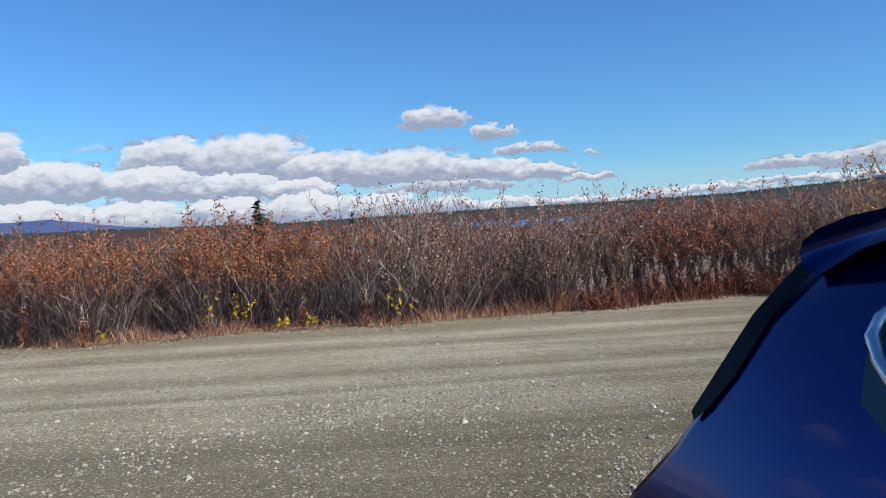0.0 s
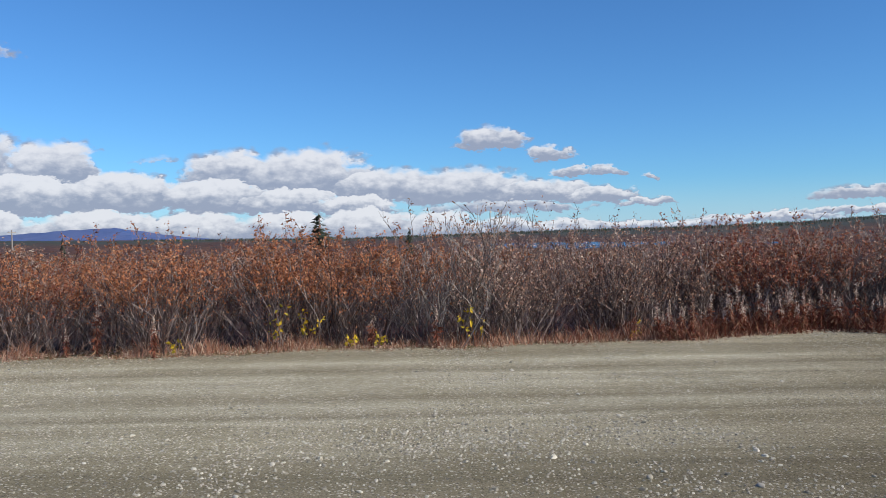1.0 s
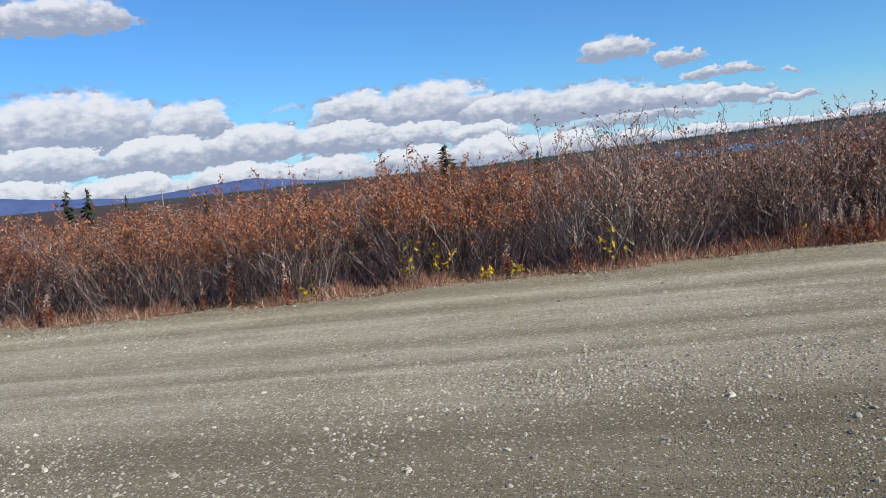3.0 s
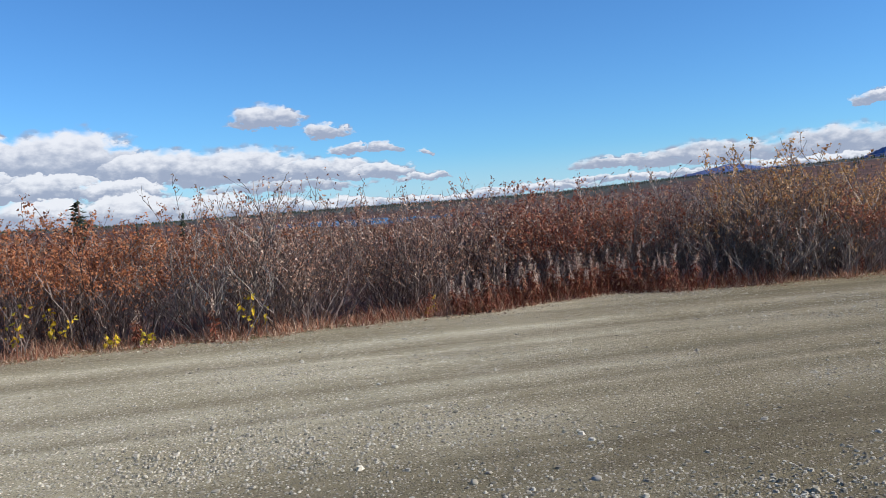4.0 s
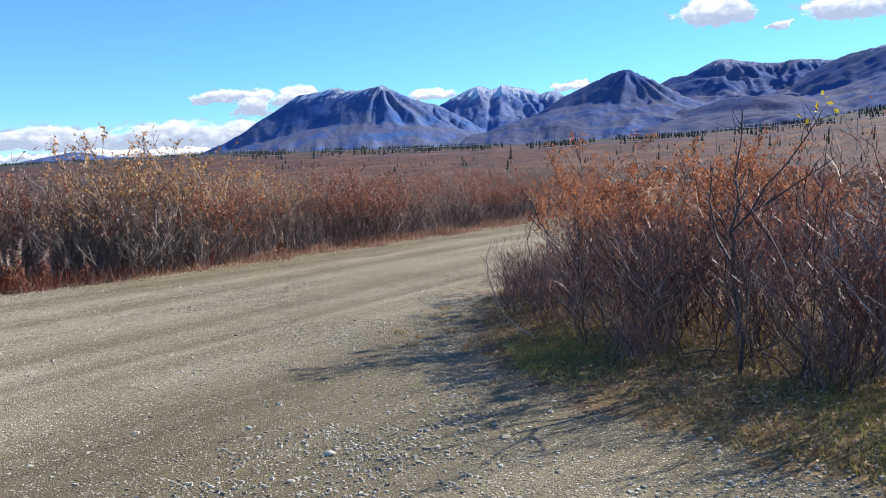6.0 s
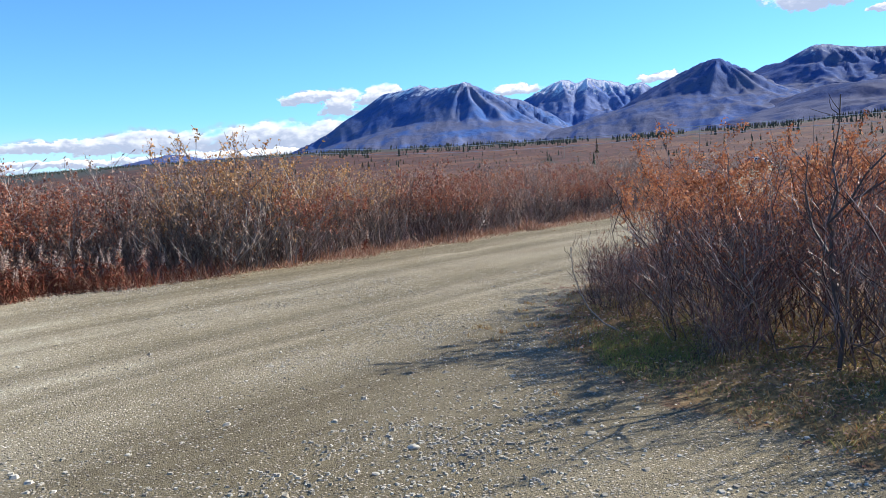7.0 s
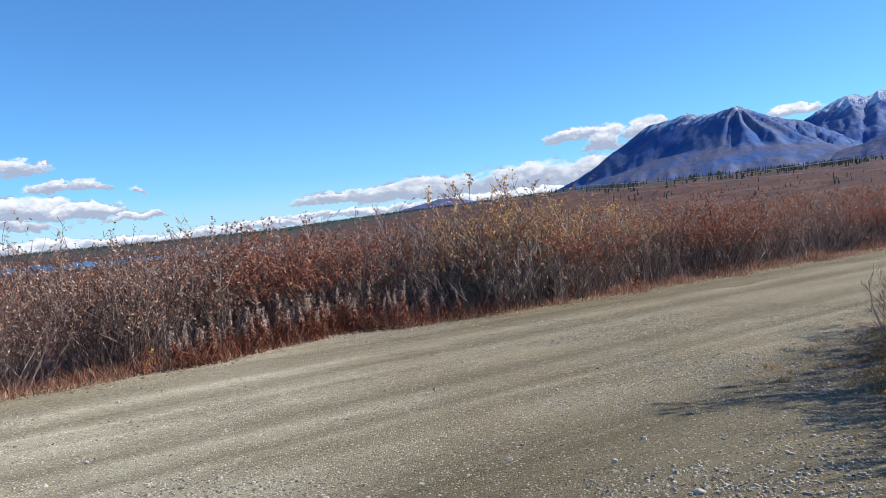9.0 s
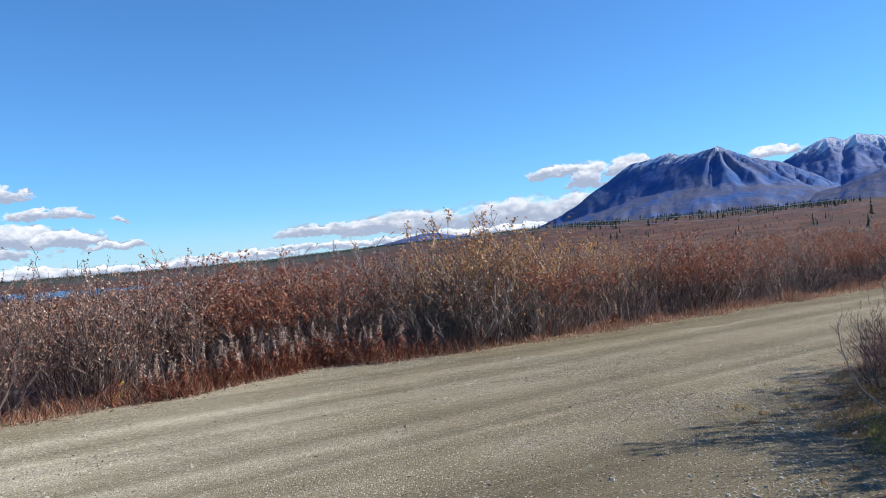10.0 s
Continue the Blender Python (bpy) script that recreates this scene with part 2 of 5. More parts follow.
def rock_material(name, low_c, high_c, snow_from, snow_to, heath=(0.08, 0.088, 0.145)):
    """Bare mountain slope with scree streaks, heath on its gentle foot, and old snow high up where the sun does not
    reach. The blue of distance haze is put into the rock and heath colours.
    """
    m, g, b = material(name)
    geo = g.add("ShaderNodeNewGeometry")
    pos = geo.outputs["Position"]
    s = g.add("ShaderNodeSeparateXYZ")
    g.link(pos, s.inputs[0])
    up = g.add("ShaderNodeSeparateXYZ")
    g.link(geo.outputs["Normal"], up.inputs[0])
    n1 = g.noise(pos, 0.006, 6, 0.65)
    n2 = g.noise(g.scaled(pos, 1, 1, 0.3), 0.03, 6, 0.65)
    col = g.mix(g.ramp(n1, 0.35, 0.68), low_c, high_c)
    col = g.mix(g.ramp(n2, 0.48, 0.72, 0, 0.6), col, tuple(c * 0.55 for c in low_c))
    col = g.mix(g.ramp(g.math("MULTIPLY_ADD", g.math("SUBTRACT", n1, 0.5), 0.25, up.outputs[2]), 0.90, 0.985, 0, 0.75), col, heath)
    sunward = g.add("ShaderNodeVectorMath", operation="DOT_PRODUCT")
    g.link(geo.outputs["Normal"], sunward.inputs[0])
    sunward.inputs[1].default_value = heading(SUN_AZ, SUN_EL)
    hgt = g.math("ADD", s.outputs[2], g.math("MULTIPLY", g.math("SUBTRACT", n2, 0.5), 260.0))
    melt = g.ramp(g.math("MULTIPLY_ADD", g.math("SUBTRACT", n1, 0.5), 0.5, sunward.outputs["Value"]), 0.28, 0.5, 1.0, 0.12)
    col = g.mix(g.math("MULTIPLY", g.ramp(hgt, snow_from, snow_to, 0, 0.85), melt), col, (0.8, 0.82, 0.86))
    g.link(col, b.inputs["Base Color"])
    b.inputs["Roughness"].default_value = 0.95
    b.inputs["Specular IOR Level"].default_value = 0.1
    g.link(g.bump(n2, 0.35, 12.0), b.inputs["Normal"])
    return m


def water_material():
    m, g, b = material("water")
    pos = g.add("ShaderNodeNewGeometry").outputs["Position"]
    b.inputs["Base Color"].default_value = (0.012, 0.04, 0.10, 1)
    b.inputs["Roughness"].default_value = 0.22
    g.link(g.bump(g.noise(g.scaled(pos, 1, 0.4, 1), 1.6, 4), 1.0, 0.5), b.inputs["Normal"])
    return m


GROUND = ground_material()
WATER = water_material()
# aerial haze is painted into these slopes: rock and heath tinted blue
HAZED_ROCK = rock_material("hazed slope rock", (0.046, 0.112, 0.30), (0.15, 0.17, 0.26), 335, 385)
HAZED_ROCK_DRY = rock_material("hazed dry rock", (0.042, 0.09, 0.25), (0.115, 0.135, 0.22), 460, 560)
HAZED_ROCK_SNOW = rock_material("hazed snowy rock", (0.065, 0.13, 0.33), (0.16, 0.20, 0.34), 350, 420)
HAZED_FOOTHILL = rock_material("hazed foothill heath", (0.04, 0.072, 0.185), (0.085, 0.092, 0.16), 4000, 5000)
HAZED_HILL = rock_material("hazed foothill heath", (0.04, 0.06, 0.135), (0.09, 0.09, 0.135), 4000, 5000)
HAZED_HILL = rock_material("hazed far hill", (0.06, 0.105, 0.25), (0.10, 0.125, 0.24), 4000, 5000, (0.085, 0.12, 0.25))
BARK = leafy("twig bark", [(0.045, 0.029, 0.026), (0.20, 0.148, 0.133), (0.065, 0.041, 0.036), (0.37, 0.31, 0.28), (0.05, 0.03, 0.026), (0.28, 0.21, 0.188), (0.06, 0.037, 0.033), (0.12, 0.068, 0.057)], 0.0, 0.5, 0.28)
BARK_DARK = leafy("dark bark", [(0.035, 0.022, 0.02), (0.13, 0.08, 0.07), (0.40, 0.34, 0.31), (0.045, 0.026, 0.024), (0.22, 0.095, 0.08), (0.035, 0.021, 0.02), (0.27, 0.195, 0.175), (0.07, 0.038, 0.032)], 0.0, 0.5, 0.3)
BARK_TRUNK = plain("dark willow trunk", (0.06, 0.042, 0.038), 0.7, 0.0, 0.35, 40.0)
BARK_PALE = leafy("pale bark", [(0.22, 0.18, 0.15), (0.36, 0.32, 0.28), (0.12, 0.09, 0.08), (0.16, 0.12, 0.10)], 0.0, 0.7)
LEAF_ORANGE = leafy("orange leaf", [(0.40, 0.13, 0.058), (0.52, 0.215, 0.095), (0.21, 0.068, 0.038), (0.60, 0.31, 0.16), (0.35, 0.105, 0.05)], 0.4)
LEAF_BROWN = leafy("brown leaf", [(0.31, 0.15, 0.10), (0.44, 0.26, 0.175), (0.16, 0.075, 0.058), (0.60, 0.48, 0.37), (0.36, 0.15, 0.085)], 0.3)
LEAF_RED = leafy("red leaf", [(0.31, 0.085, 0.048), (0.20, 0.055, 0.038), (0.42, 0.16, 0.08), (0.28, 0.11, 0.07), (0.48, 0.30, 0.20), (0.24, 0.07, 0.042)], 0.35)
LEAF_YELLOW = leafy("yellow leaf", [(0.60, 0.31, 0.09), (0.42, 0.19, 0.075), (0.68, 0.48, 0.26), (0.30, 0.14, 0.07), (0.58, 0.36, 0.14)], 0.35)
LEAF_BRIGHT = leafy("bright yellow leaf", [(0.75, 0.52, 0.03), (0.62, 0.44, 0.04), (0.45, 0.40, 0.06)])
STRAW = leafy("dry stalk", [(0.32, 0.13, 0.075), (0.46, 0.29, 0.20), (0.22, 0.085, 0.055), (0.54, 0.42, 0.31), (0.30, 0.11, 0.07), (0.42, 0.24, 0.155)], 0.2)
WEED_RED = leafy("red stalk", [(0.19, 0.05, 0.03), (0.27, 0.09, 0.05), (0.11, 0.035, 0.025), (0.30, 0.17, 0.10)], 0.1)
LITTER = leafy("dry litter", [(0.40, 0.30, 0.22), (0.55, 0.45, 0.35), (0.28, 0.16, 0.10), (0.46, 0.34, 0.24), (0.34, 0.19, 0.11)], 0.2)
FLUFF = leafy("seed fluff", [(0.50, 0.38, 0.30), (0.68, 0.58, 0.49), (0.36, 0.20, 0.14)], 0.2)
GRASS = leafy("grass blade", [(0.16, 0.18, 0.05), (0.34, 0.27, 0.09), (0.44, 0.33, 0.17), (0.12, 0.12, 0.04), (0.36, 0.22, 0.10), (0.28, 0.16, 0.07)], 0.4)
GRASS_DRY = leafy("dry grass blade", [(0.40, 0.28, 0.11), (0.46, 0.36, 0.18), (0.30, 0.16, 0.07), (0.38, 0.19, 0.08), (0.26, 0.21, 0.08)], 0.35)
NEEDLE = leafy("spruce needle", [(0.028, 0.038, 0.024), (0.052, 0.062, 0.034), (0.038, 0.044, 0.03)], 0.1)
STONE = leafy("pebble", [(0.19, 0.17, 0.13), (0.40, 0.365, 0.295), (0.56, 0.52, 0.43), (0.31, 0.275, 0.20), (0.15, 0.14, 0.115), (0.46, 0.425, 0.35), (0.28, 0.25, 0.19)], 0.0, 0.85)
SHRUB_FAR = leafy("tundra shrub", [(0.17, 0.065, 0.035), (0.27, 0.10, 0.04), (0.12, 0.065, 0.05), (0.22, 0.13, 0.07), (0.30, 0.22, 0.13)], 0.2)


# ---- building helpers ----
def mesh(name, verts, faces, mat, smooth=False):
    me = bpy.data.meshes.new(name)
    me.from_pydata([tuple(v) for v in verts], [], [tuple(int(i) for i in f) for f in faces])
    me.materials.append(mat)
    if smooth:
        me.shade_smooth()
    me.update()
    return me


def part(name, verts, faces, mat, parent=None, label="", smooth=False):
    """One mesh object, under a thing or a part where one is given."""
    ob = new(name, mesh(name, verts, faces, mat, smooth))
    if parent is not None:
        ob.parent = parent
    return tagged(ob, label)


def part_bm(name, bm, mat, parent=None, label="", smooth=False):
    """The same from a bmesh, which is freed."""
    me = bpy.data.meshes.new(name)
    bm.to_mesh(me)
    bm.free()
    me.materials.append(mat)
    if smooth:
        me.shade_smooth()
    ob = new(name, me)
    if parent is not None:
        ob.parent = parent
    return tagged(ob, label)


def thing(name, m, label, category, group="", kind=""):
    ob = new(name)
    ob.empty_display_size = 0.1
    ob.matrix_world = m
    return tagged(ob, label, category, group, kind)


def tube(vs, fs, path, r0, r1, sides=3):
    """Adds a tapered twig along a path of points."""
    start, n = len(vs), len(path)
    for i, p in enumerate(path):
        d = Vector(path[min(i + 1, n - 1)]) - Vector(path[max(i - 1, 0)])
        u = d.cross(Vector((0.31, 0.87, 0.13))).normalized()
        v = d.cross(u).normalized()
        r = r0 + (r1 - r0) * i / (n - 1)
        for k in range(sides):
            a = 2 * math.pi * k / sides
            vs.append(Vector(p) + (u * math.cos(a) + v * math.sin(a)) * r)
    for i in range(n - 1):
        for k in range(sides):
            a, b = start + i * sides + k, start + i * sides + (k + 1) % sides
            fs.append((a, b, b + sides, a + sides))


def twig(vs, fs, path, r0, r1, rnd):
    """Adds a very thin twig, a slim strip turned a random way."""
    start, n = len(vs), len(path)
    side = (path[-1] - path[0]).cross(Vector((rnd.gauss(0, 1), rnd.gauss(0, 1), rnd.gauss(0, 1)))).normalized()
    for i, p in enumerate(path):
        r = r0 + (r1 - r0) * i / (n - 1)
        vs.extend((p - side * r, p + side * r))
    for i in range(n - 1):
        a = start + 2 * i
        fs.append((a, a + 1, a + 3, a + 2))


def leaf(vs, fs, p, rnd, size, droop=0.3, width=0.5):
    """Adds one small leaf, folded a little along its rib."""
    d = Vector((rnd.uniform(-1, 1), rnd.uniform(-1, 1), rnd.uniform(-1, 0.8) - droop)).normalized()
    s = d.cross(Vector((rnd.uniform(-1, 1), rnd.uniform(-1, 1), rnd.uniform(-1, 1)))).normalized() * size * width * 0.5
    up = d.cross(s).normalized() * size * 0.12
    i = len(vs)
    p = Vector(p)
    vs.extend((p, p + d * size * 0.5 + s + up, p + d * size, p + d * size * 0.5 - s + up))
    fs.extend(((i, i + 1, i + 2), (i, i + 2, i + 3)))


def bent(p, d, length, steps, rnd, wander=0.12, lift=0.05):
    """Points along a twig that wanders and turns upward."""
    out, p, d = [Vector(p)], Vector(p), Vector(d).normalized()
    for _ in range(steps):
        d = (d + Vector((rnd.gauss(0, wander), rnd.gauss(0, wander), rnd.gauss(lift, wander * 0.5)))).normalized()
        p = p + d * (length / steps)
        out.append(p)
    return out


# ---- the lie of the land ----
def lerp_table(x, table):
    xs, ys = zip(*table)
    return np.interp(x, xs, ys)


def far_bend(x):
    """How far the road swings away from its straight line, far along it."""
    return 0.010 * np.clip(x - 18, 0, 20) ** 2 + 0.25 * np.clip(x - 38, 0, 200)


def road_edge(x):
    """Far edge of the gravel road, where the shrubs begin."""
    x = np.asarray(x, float)
    return (12.75 + 0.1 * x + 0.8 * np.exp(-((x - 4.8) / 2.2) ** 2) + far_bend(x)
            - 0.45 * np.exp(-((x + 7) / 4.0) ** 2) + 0.10 * np.sin(x * 1.7) + 0.07 * np.sin(x * 3.9 + 1))


def road_line(x):
    """The line that traffic follows, along the far edge without its bays."""
    x = np.asarray(x, float)
    return 12.7 + 0.1 * x + far_bend(x)


def verge_edge(x):
    """Near edge of the gravel beside the willow thicket."""
    return lerp_table(x, [(2.6, -6), (4.0, 2.0), (4.5, 3.2), (4.9, 4.4), (5.6, 5.5), (6.6, 6.4), (8.5, 7.6), (12.7, 9.5), (20, 10.4), (34, 13.6), (40, 16.5), (60, 26), (139, 53), (200, 74)])


SKYLINE = [(-180, 0.3), (-60, 0.5), (-19, 0.05), (-10, -0.02), (-3, 0.14), (4.5, 0.31), (12, 0.38), (19, 0.55), (24, 0.85), (27, 0.98),
           (33, 1.2), (37, 1.45), (48, 1.62), (59, 1.72), (70, 2.15), (77, 2.7), (82.6, 3.6), (95, 4.5), (120, 3.0), (180, 0.3)]


def lie(x, y):
    """Height of the ground in metres (arrays in, array out)."""
    x, y = np.asarray(x, float), np.asarray(y, float)
    r = np.hypot(x, y) + 1e-6
    az = np.degrees(np.arctan2(x, y))
    e = np.tan(np.radians(lerp_table(az, SKYLINE)))
    up = lerp_table(np.log(r), [(math.log(70), 0.0), (math.log(200), 0.1), (math.log(300), 0.3), (math.log(420), 0.56), (math.log(700), 0.82), (math.log(1500), 1.0), (math.log(6000), 1.0)])
    plain_low = lerp_table(az, [(-180, 0), (-60, 0.5), (-20, 1.0), (21, 1.0), (34, 0.35), (60, 0.1), (180, 0.0)])
    basin = lerp_table(np.log(r), [(math.log(20), 0.0), (math.log(60), 0.12), (math.log(200), 0.75), (math.log(380), 1.0), (math.log(900), 1.0), (math.log(2200), 0.0), (9.5, 0.0)])
    z = np.where(az < 22, lerp_table(np.log(r), [(math.log(900), 0), (math.log(2200), 1), (9.5, 1)]), up) * r * e
    blend = np.clip((az - 18) / 10, 0, 1)
    lowz = lerp_table(np.log(r), [(math.log(900), 0), (math.log(2200), 1), (9.5, 1)]) * r * e
    z = lowz * (1 - blend) + up * r * e * blend - 4.7 * basin * plain_low
    # lake basins
    for a, w, rr, dr in ((5.0, 6.5, 560, 170), (14.2, 1.2, 600, 60), (17.2, 1.6, 525, 45), (20.0, 0.9, 555, 30)):
        d = ((az - a) / w) ** 2 + ((r - rr) / dr) ** 2
        z = z - 1.6 * np.clip(1.3 - d, 0, 1)
    # shallow ruts and crown of the road, rough moss under the shrubs
    u = y - road_edge(x)
    onroad = (np.abs(x) < 60) & (u < 0.2) & (y > verge_edge(x))
    v = y - road_line(x)
    rut = -0.012 * np.exp(-((v + 2.05) / 0.22) ** 2) - 0.012 * np.exp(-((v + 3.9) / 0.25) ** 2) + 0.012 * np.exp(-((v + 5.0) / 0.25) ** 2) + 0.01 * np.exp(-((v + 3.0) / 0.4) ** 2)
    near = np.clip((40 - r) / 20, 0, 1)
    z = z + np.where(onroad, rut, 0.0) * near - 0.06 * np.exp(-((x - 12.4) / 0.45) ** 2 - ((y - 12.7) / 0.16) ** 2)
    side = np.clip((verge_edge(x) - y) / 2.0, 0, 1) * near * (x > 2.6)
    return z + 0.10 * side - 0.16 * np.clip(u / 3.0, 0, 1) * near


def build_ground():
    """One sheet from underfoot to the horizon, with weights for gravel, verge and wheel tracks."""
    radii = np.concatenate([np.arange(0.3, 22, 0.13), np.geomspace(22.2, 4900, 150)])
    seg = 420
    ang = np.arange(seg) * 2 * math.pi / seg
    cx, cy = 1.0, 5.0
    fade = np.clip((120 - radii) / 100, 0, 1)
    X = cx * fade[:, None] + radii[:, None] * np.sin(ang)[None]
    Y = cy * fade[:, None] + radii[:, None] * np.cos(ang)[None]
    Z = lie(X, Y)
    rng = np.random.default_rng(3)
    rough = sum(a * np.sin(X * k + p + 1.3 * np.sin(Y * k * 0.8)) * np.sin(Y * k * 1.1 + 2 * p) for a, k, p in ((0.006, 0.9, 0.3), (0.003, 2.3, 1.1), (0.0025, 6.1, 2.0)))
    Z = Z + rough * np.clip((30 - radii) / 15, 0, 1)[:, None] + rng.normal(0, 1, Z.shape) * np.clip((radii - 25) * 0.0012, 0, 0.8)[:, None]
    n = len(radii)
    co = np.stack([X, Y, Z], -1).reshape(-1, 3)
    i, j = np.meshgrid(np.arange(n - 1), np.arange(seg), indexing="ij")
    a, b = i * seg + j, i * seg + (j + 1) % seg
    quads = np.stack([a, a + seg, b + seg, b], -1).reshape(-1, 4)
    me = bpy.data.meshes.new("ground")
    me.vertices.add(len(co) + 1)
    centre = (cx, cy, float(lie(cx, cy)))
    me.vertices.foreach_set("co", np.append(co.ravel(), centre))
    tri = [(j, (j + 1) % seg, len(co)) for j in range(seg)]
    loops = np.concatenate([quads.ravel(), np.array(tri).ravel()])
    me.loops.add(len(loops))
    me.loops.foreach_set("vertex_index", loops.astype(np.int32))
    starts = np.concatenate([np.arange(len(quads)) * 4, len(quads) * 4 + np.arange(seg) * 3])
    me.polygons.add(len(starts))
    me.polygons.foreach_set("loop_start", starts.astype(np.int32))
    me.update(calc_edges=True)
    me.shade_smooth()
    x, y = np.append(X.ravel(), cx), np.append(Y.ravel(), cy)
    u = y - road_edge(x)
    r = np.hypot(x, y)
    gravel = np.clip(0.5 - u / 0.9, 0, 1) * np.where(x > 2.6, np.clip((y - verge_edge(x)) / 2.0 + 0.55, 0, 1), 1.0) * (r < 200)
    far_left = np.where(x < -12, np.clip((u + 14) / 1.5, 0, 1), 1.0)
    gravel = gravel * np.where(x < -25, far_left, 1.0)
    grass = np.where(x > 2.6, np.clip((verge_edge(x) - y) / 0.5 + 0.6, 0, 1), 0) * np.clip((12 - r) / 4, 0, 1)
    grass = np.maximum(grass, np.clip((u + 0.8) / 0.6, 0, 1) * np.clip(1 - (u - 0.6) / 1.2, 0, 1) * (r < 60))
    # pale packed wheel tracks and darker loose strips
    track = np.full_like(u, 0.42)
    for c, w, k in ((-0.7, 0.4, -0.3), (-1.5, 0.2, 0.45), (-2.05, 0.13, -0.3), (-2.6, 0.25, 0.4), (-3.2, 0.25, 0.35), (-3.85, 0.16, -0.3), (-4.3, 0.25, 0.3), (-4.72, 0.1, -0.28), (-4.95, 0.1, 0.45), (-5.6, 0.35, 0.25), (-6.7, 0.5, -0.42), (-8.6, 1.7, -0.38)):
        track = track + 0.68 * k * np.exp(-((y - road_line(x) - c) / w) ** 2)
    track = np.maximum(track, 0.5 * np.exp(-((x - 3.2) ** 2 / 3.0 + (y - 3.6) ** 2 / 1.5)))
    w = np.stack([gravel, grass, track, np.ones_like(u)], -1).astype(np.float32)
    at = me.color_attributes.new("kinds", "FLOAT_COLOR", "POINT")
    at.data.foreach_set("color", w.ravel())
    me.materials.append(GROUND)
    return tagged(new("ground", me), "gravel road and pull-out running into russet tundra", "ground", kind="structure")


build_ground()


def z_at(x, y):
    return float(lie(x, y))


def build_lake():
    """Still water lying in the hollows of the plain."""
    vs, fs = [], []
    for a, w, rr, dr in ((5.0, 8.0, 560, 210), (14.2, 1.6, 600, 80), (17.2, 2.0, 525, 60), (20.0, 1.2, 555, 42)):
        c = len(vs)
        vs.append(heading(a) * rr + Vector((0, 0, -5.05)))
        for k in range(48):
            t = 2 * math.pi * k / 48
            vs.append(heading(a + w * math.cos(t)) * (rr + dr * math.sin(t)) + Vector((0, 0, -5.05)))
        fs.extend((c, c + 1 + k, c + 1 + (k + 1) % 48) for k in range(48))
    return tagged(part("lake", vs, fs, WATER), "deep blue shallow lake lying in the tundra", "lake", kind="structure")


build_lake()


def range_mesh(name, crest, dist, steep, mat, label, seed, depth=900, summit=None, back=70, front=25, cells=(190, 110), shelf=0.66, apron=0.3, ribs=(0.0, 85.0), rough=10.0):
    """A mountain whose crest runs through the given (bearing, elevation) points: a steep upper face with ribs and gullies that fan
    out below the crest, and a gentle apron below it. ribs: their height and spacing in metres."""
    az = np.linspace(crest[0][0], crest[-1][0], 170)
    el = lerp_table(az, crest)
    # the crest is nearest at the main summit and draws back to both sides of it
    far = dist + (0 * az if summit is None else np.where(az < summit, back * (summit - az), front * (az - summit)))
    rng = np.random.default_rng(seed)
    cz = far * np.tan(np.radians(el)) + rng.normal(0, 1.6, az.shape)
    cxy = np.stack([far * np.sin(np.radians(az)), far * np.cos(np.radians(az))], -1)
    ga = np.linspace(az[0] - 3, az[-1] + 3, cells[0])
    gr = np.linspace(dist - depth, far.max() + 120, cells[1])
    A, R = np.meshgrid(ga, gr)
    px, py = R * np.sin(np.radians(A)), R * np.cos(np.radians(A))
    warp = np.array([noise.fractal(Vector((a * 0.55, r * 0.0022, seed)), 1.0, 2.0, 4) for a, r in zip(A.ravel(), R.ravel())]).reshape(A.shape)
    lumps = np.array([1 - abs(noise.fractal(Vector((x * 0.0042, y * 0.0042, seed + 7)), 1.0, 2.1, 5)) * 2 for x, y in zip(px.ravel(), py.ravel())]).reshape(A.shape)
    d = np.hypot(px[..., None] - cxy[:, 0], py[..., None] - cxy[:, 1])
    ground = far * np.tan(np.radians(lerp_table(az, SKYLINE)))
    reach = shelf if summit is None else np.interp(az, [summit - 4, summit - 1], [1.0, shelf])
    face = np.maximum(reach * (cz - ground) / steep, 1.0)
    run = d * (1 + 0.06 * warp[..., None])
    fall = cz - steep * np.minimum(run, face) - apron * np.maximum(run - face, 0)
    pick = fall.argmax(-1)
    z = fall.max(-1)
    along = np.concatenate([[0], np.cumsum(np.hypot(*np.diff(cxy, axis=0).T))])[pick]
    off = np.take_along_axis(d, pick[..., None], -1)[..., 0]
    turn = np.unwrap(np.arctan2(px - cxy[pick, 0], py - cxy[pick, 1]), axis=1)
    tall, gap = ribs
    q = (along + 150 * turn) / gap + 0.25 * warp + 0.12 * lumps
    ridge = 1 - np.abs(2 * (q - np.floor(q)) - 1)
    low = np.clip(1.35 - off / face[pick], 0, 1)
    sunny = np.clip((A - (az[0] if summit is None else summit - 1.2)) / 1.2, 0, 1)
    z = z + tall * sunny * (ridge - 0.5) * np.clip(off / 90, 0, 1) * np.clip(low * 2.2, 0, 1)
    z = z + rough * (0.35 + 0.65 * sunny) * (lumps - 0.4) * np.clip(off / 160, 0, 1)
    foot = np.tan(np.radians(lerp_table(A, SKYLINE))) * R - 18
    z = np.maximum(z, foot + 3 * warp + 4 * np.clip(lumps, 0, 1))
    z = np.minimum(z, foot + 0.9 * (R - gr[0]))
    n, k = A.shape
    i, j = np.meshgrid(np.arange(n - 1), np.arange(k - 1), indexing="ij")
    a = i * k + j
    ob = part(name, np.stack([px, py, z], -1).reshape(-1, 3), np.stack([a, a + 1, a + k + 1, a + k], -1).reshape(-1, 4), mat, smooth=True)
    return tagged(ob, label, "mountain", kind="structure")


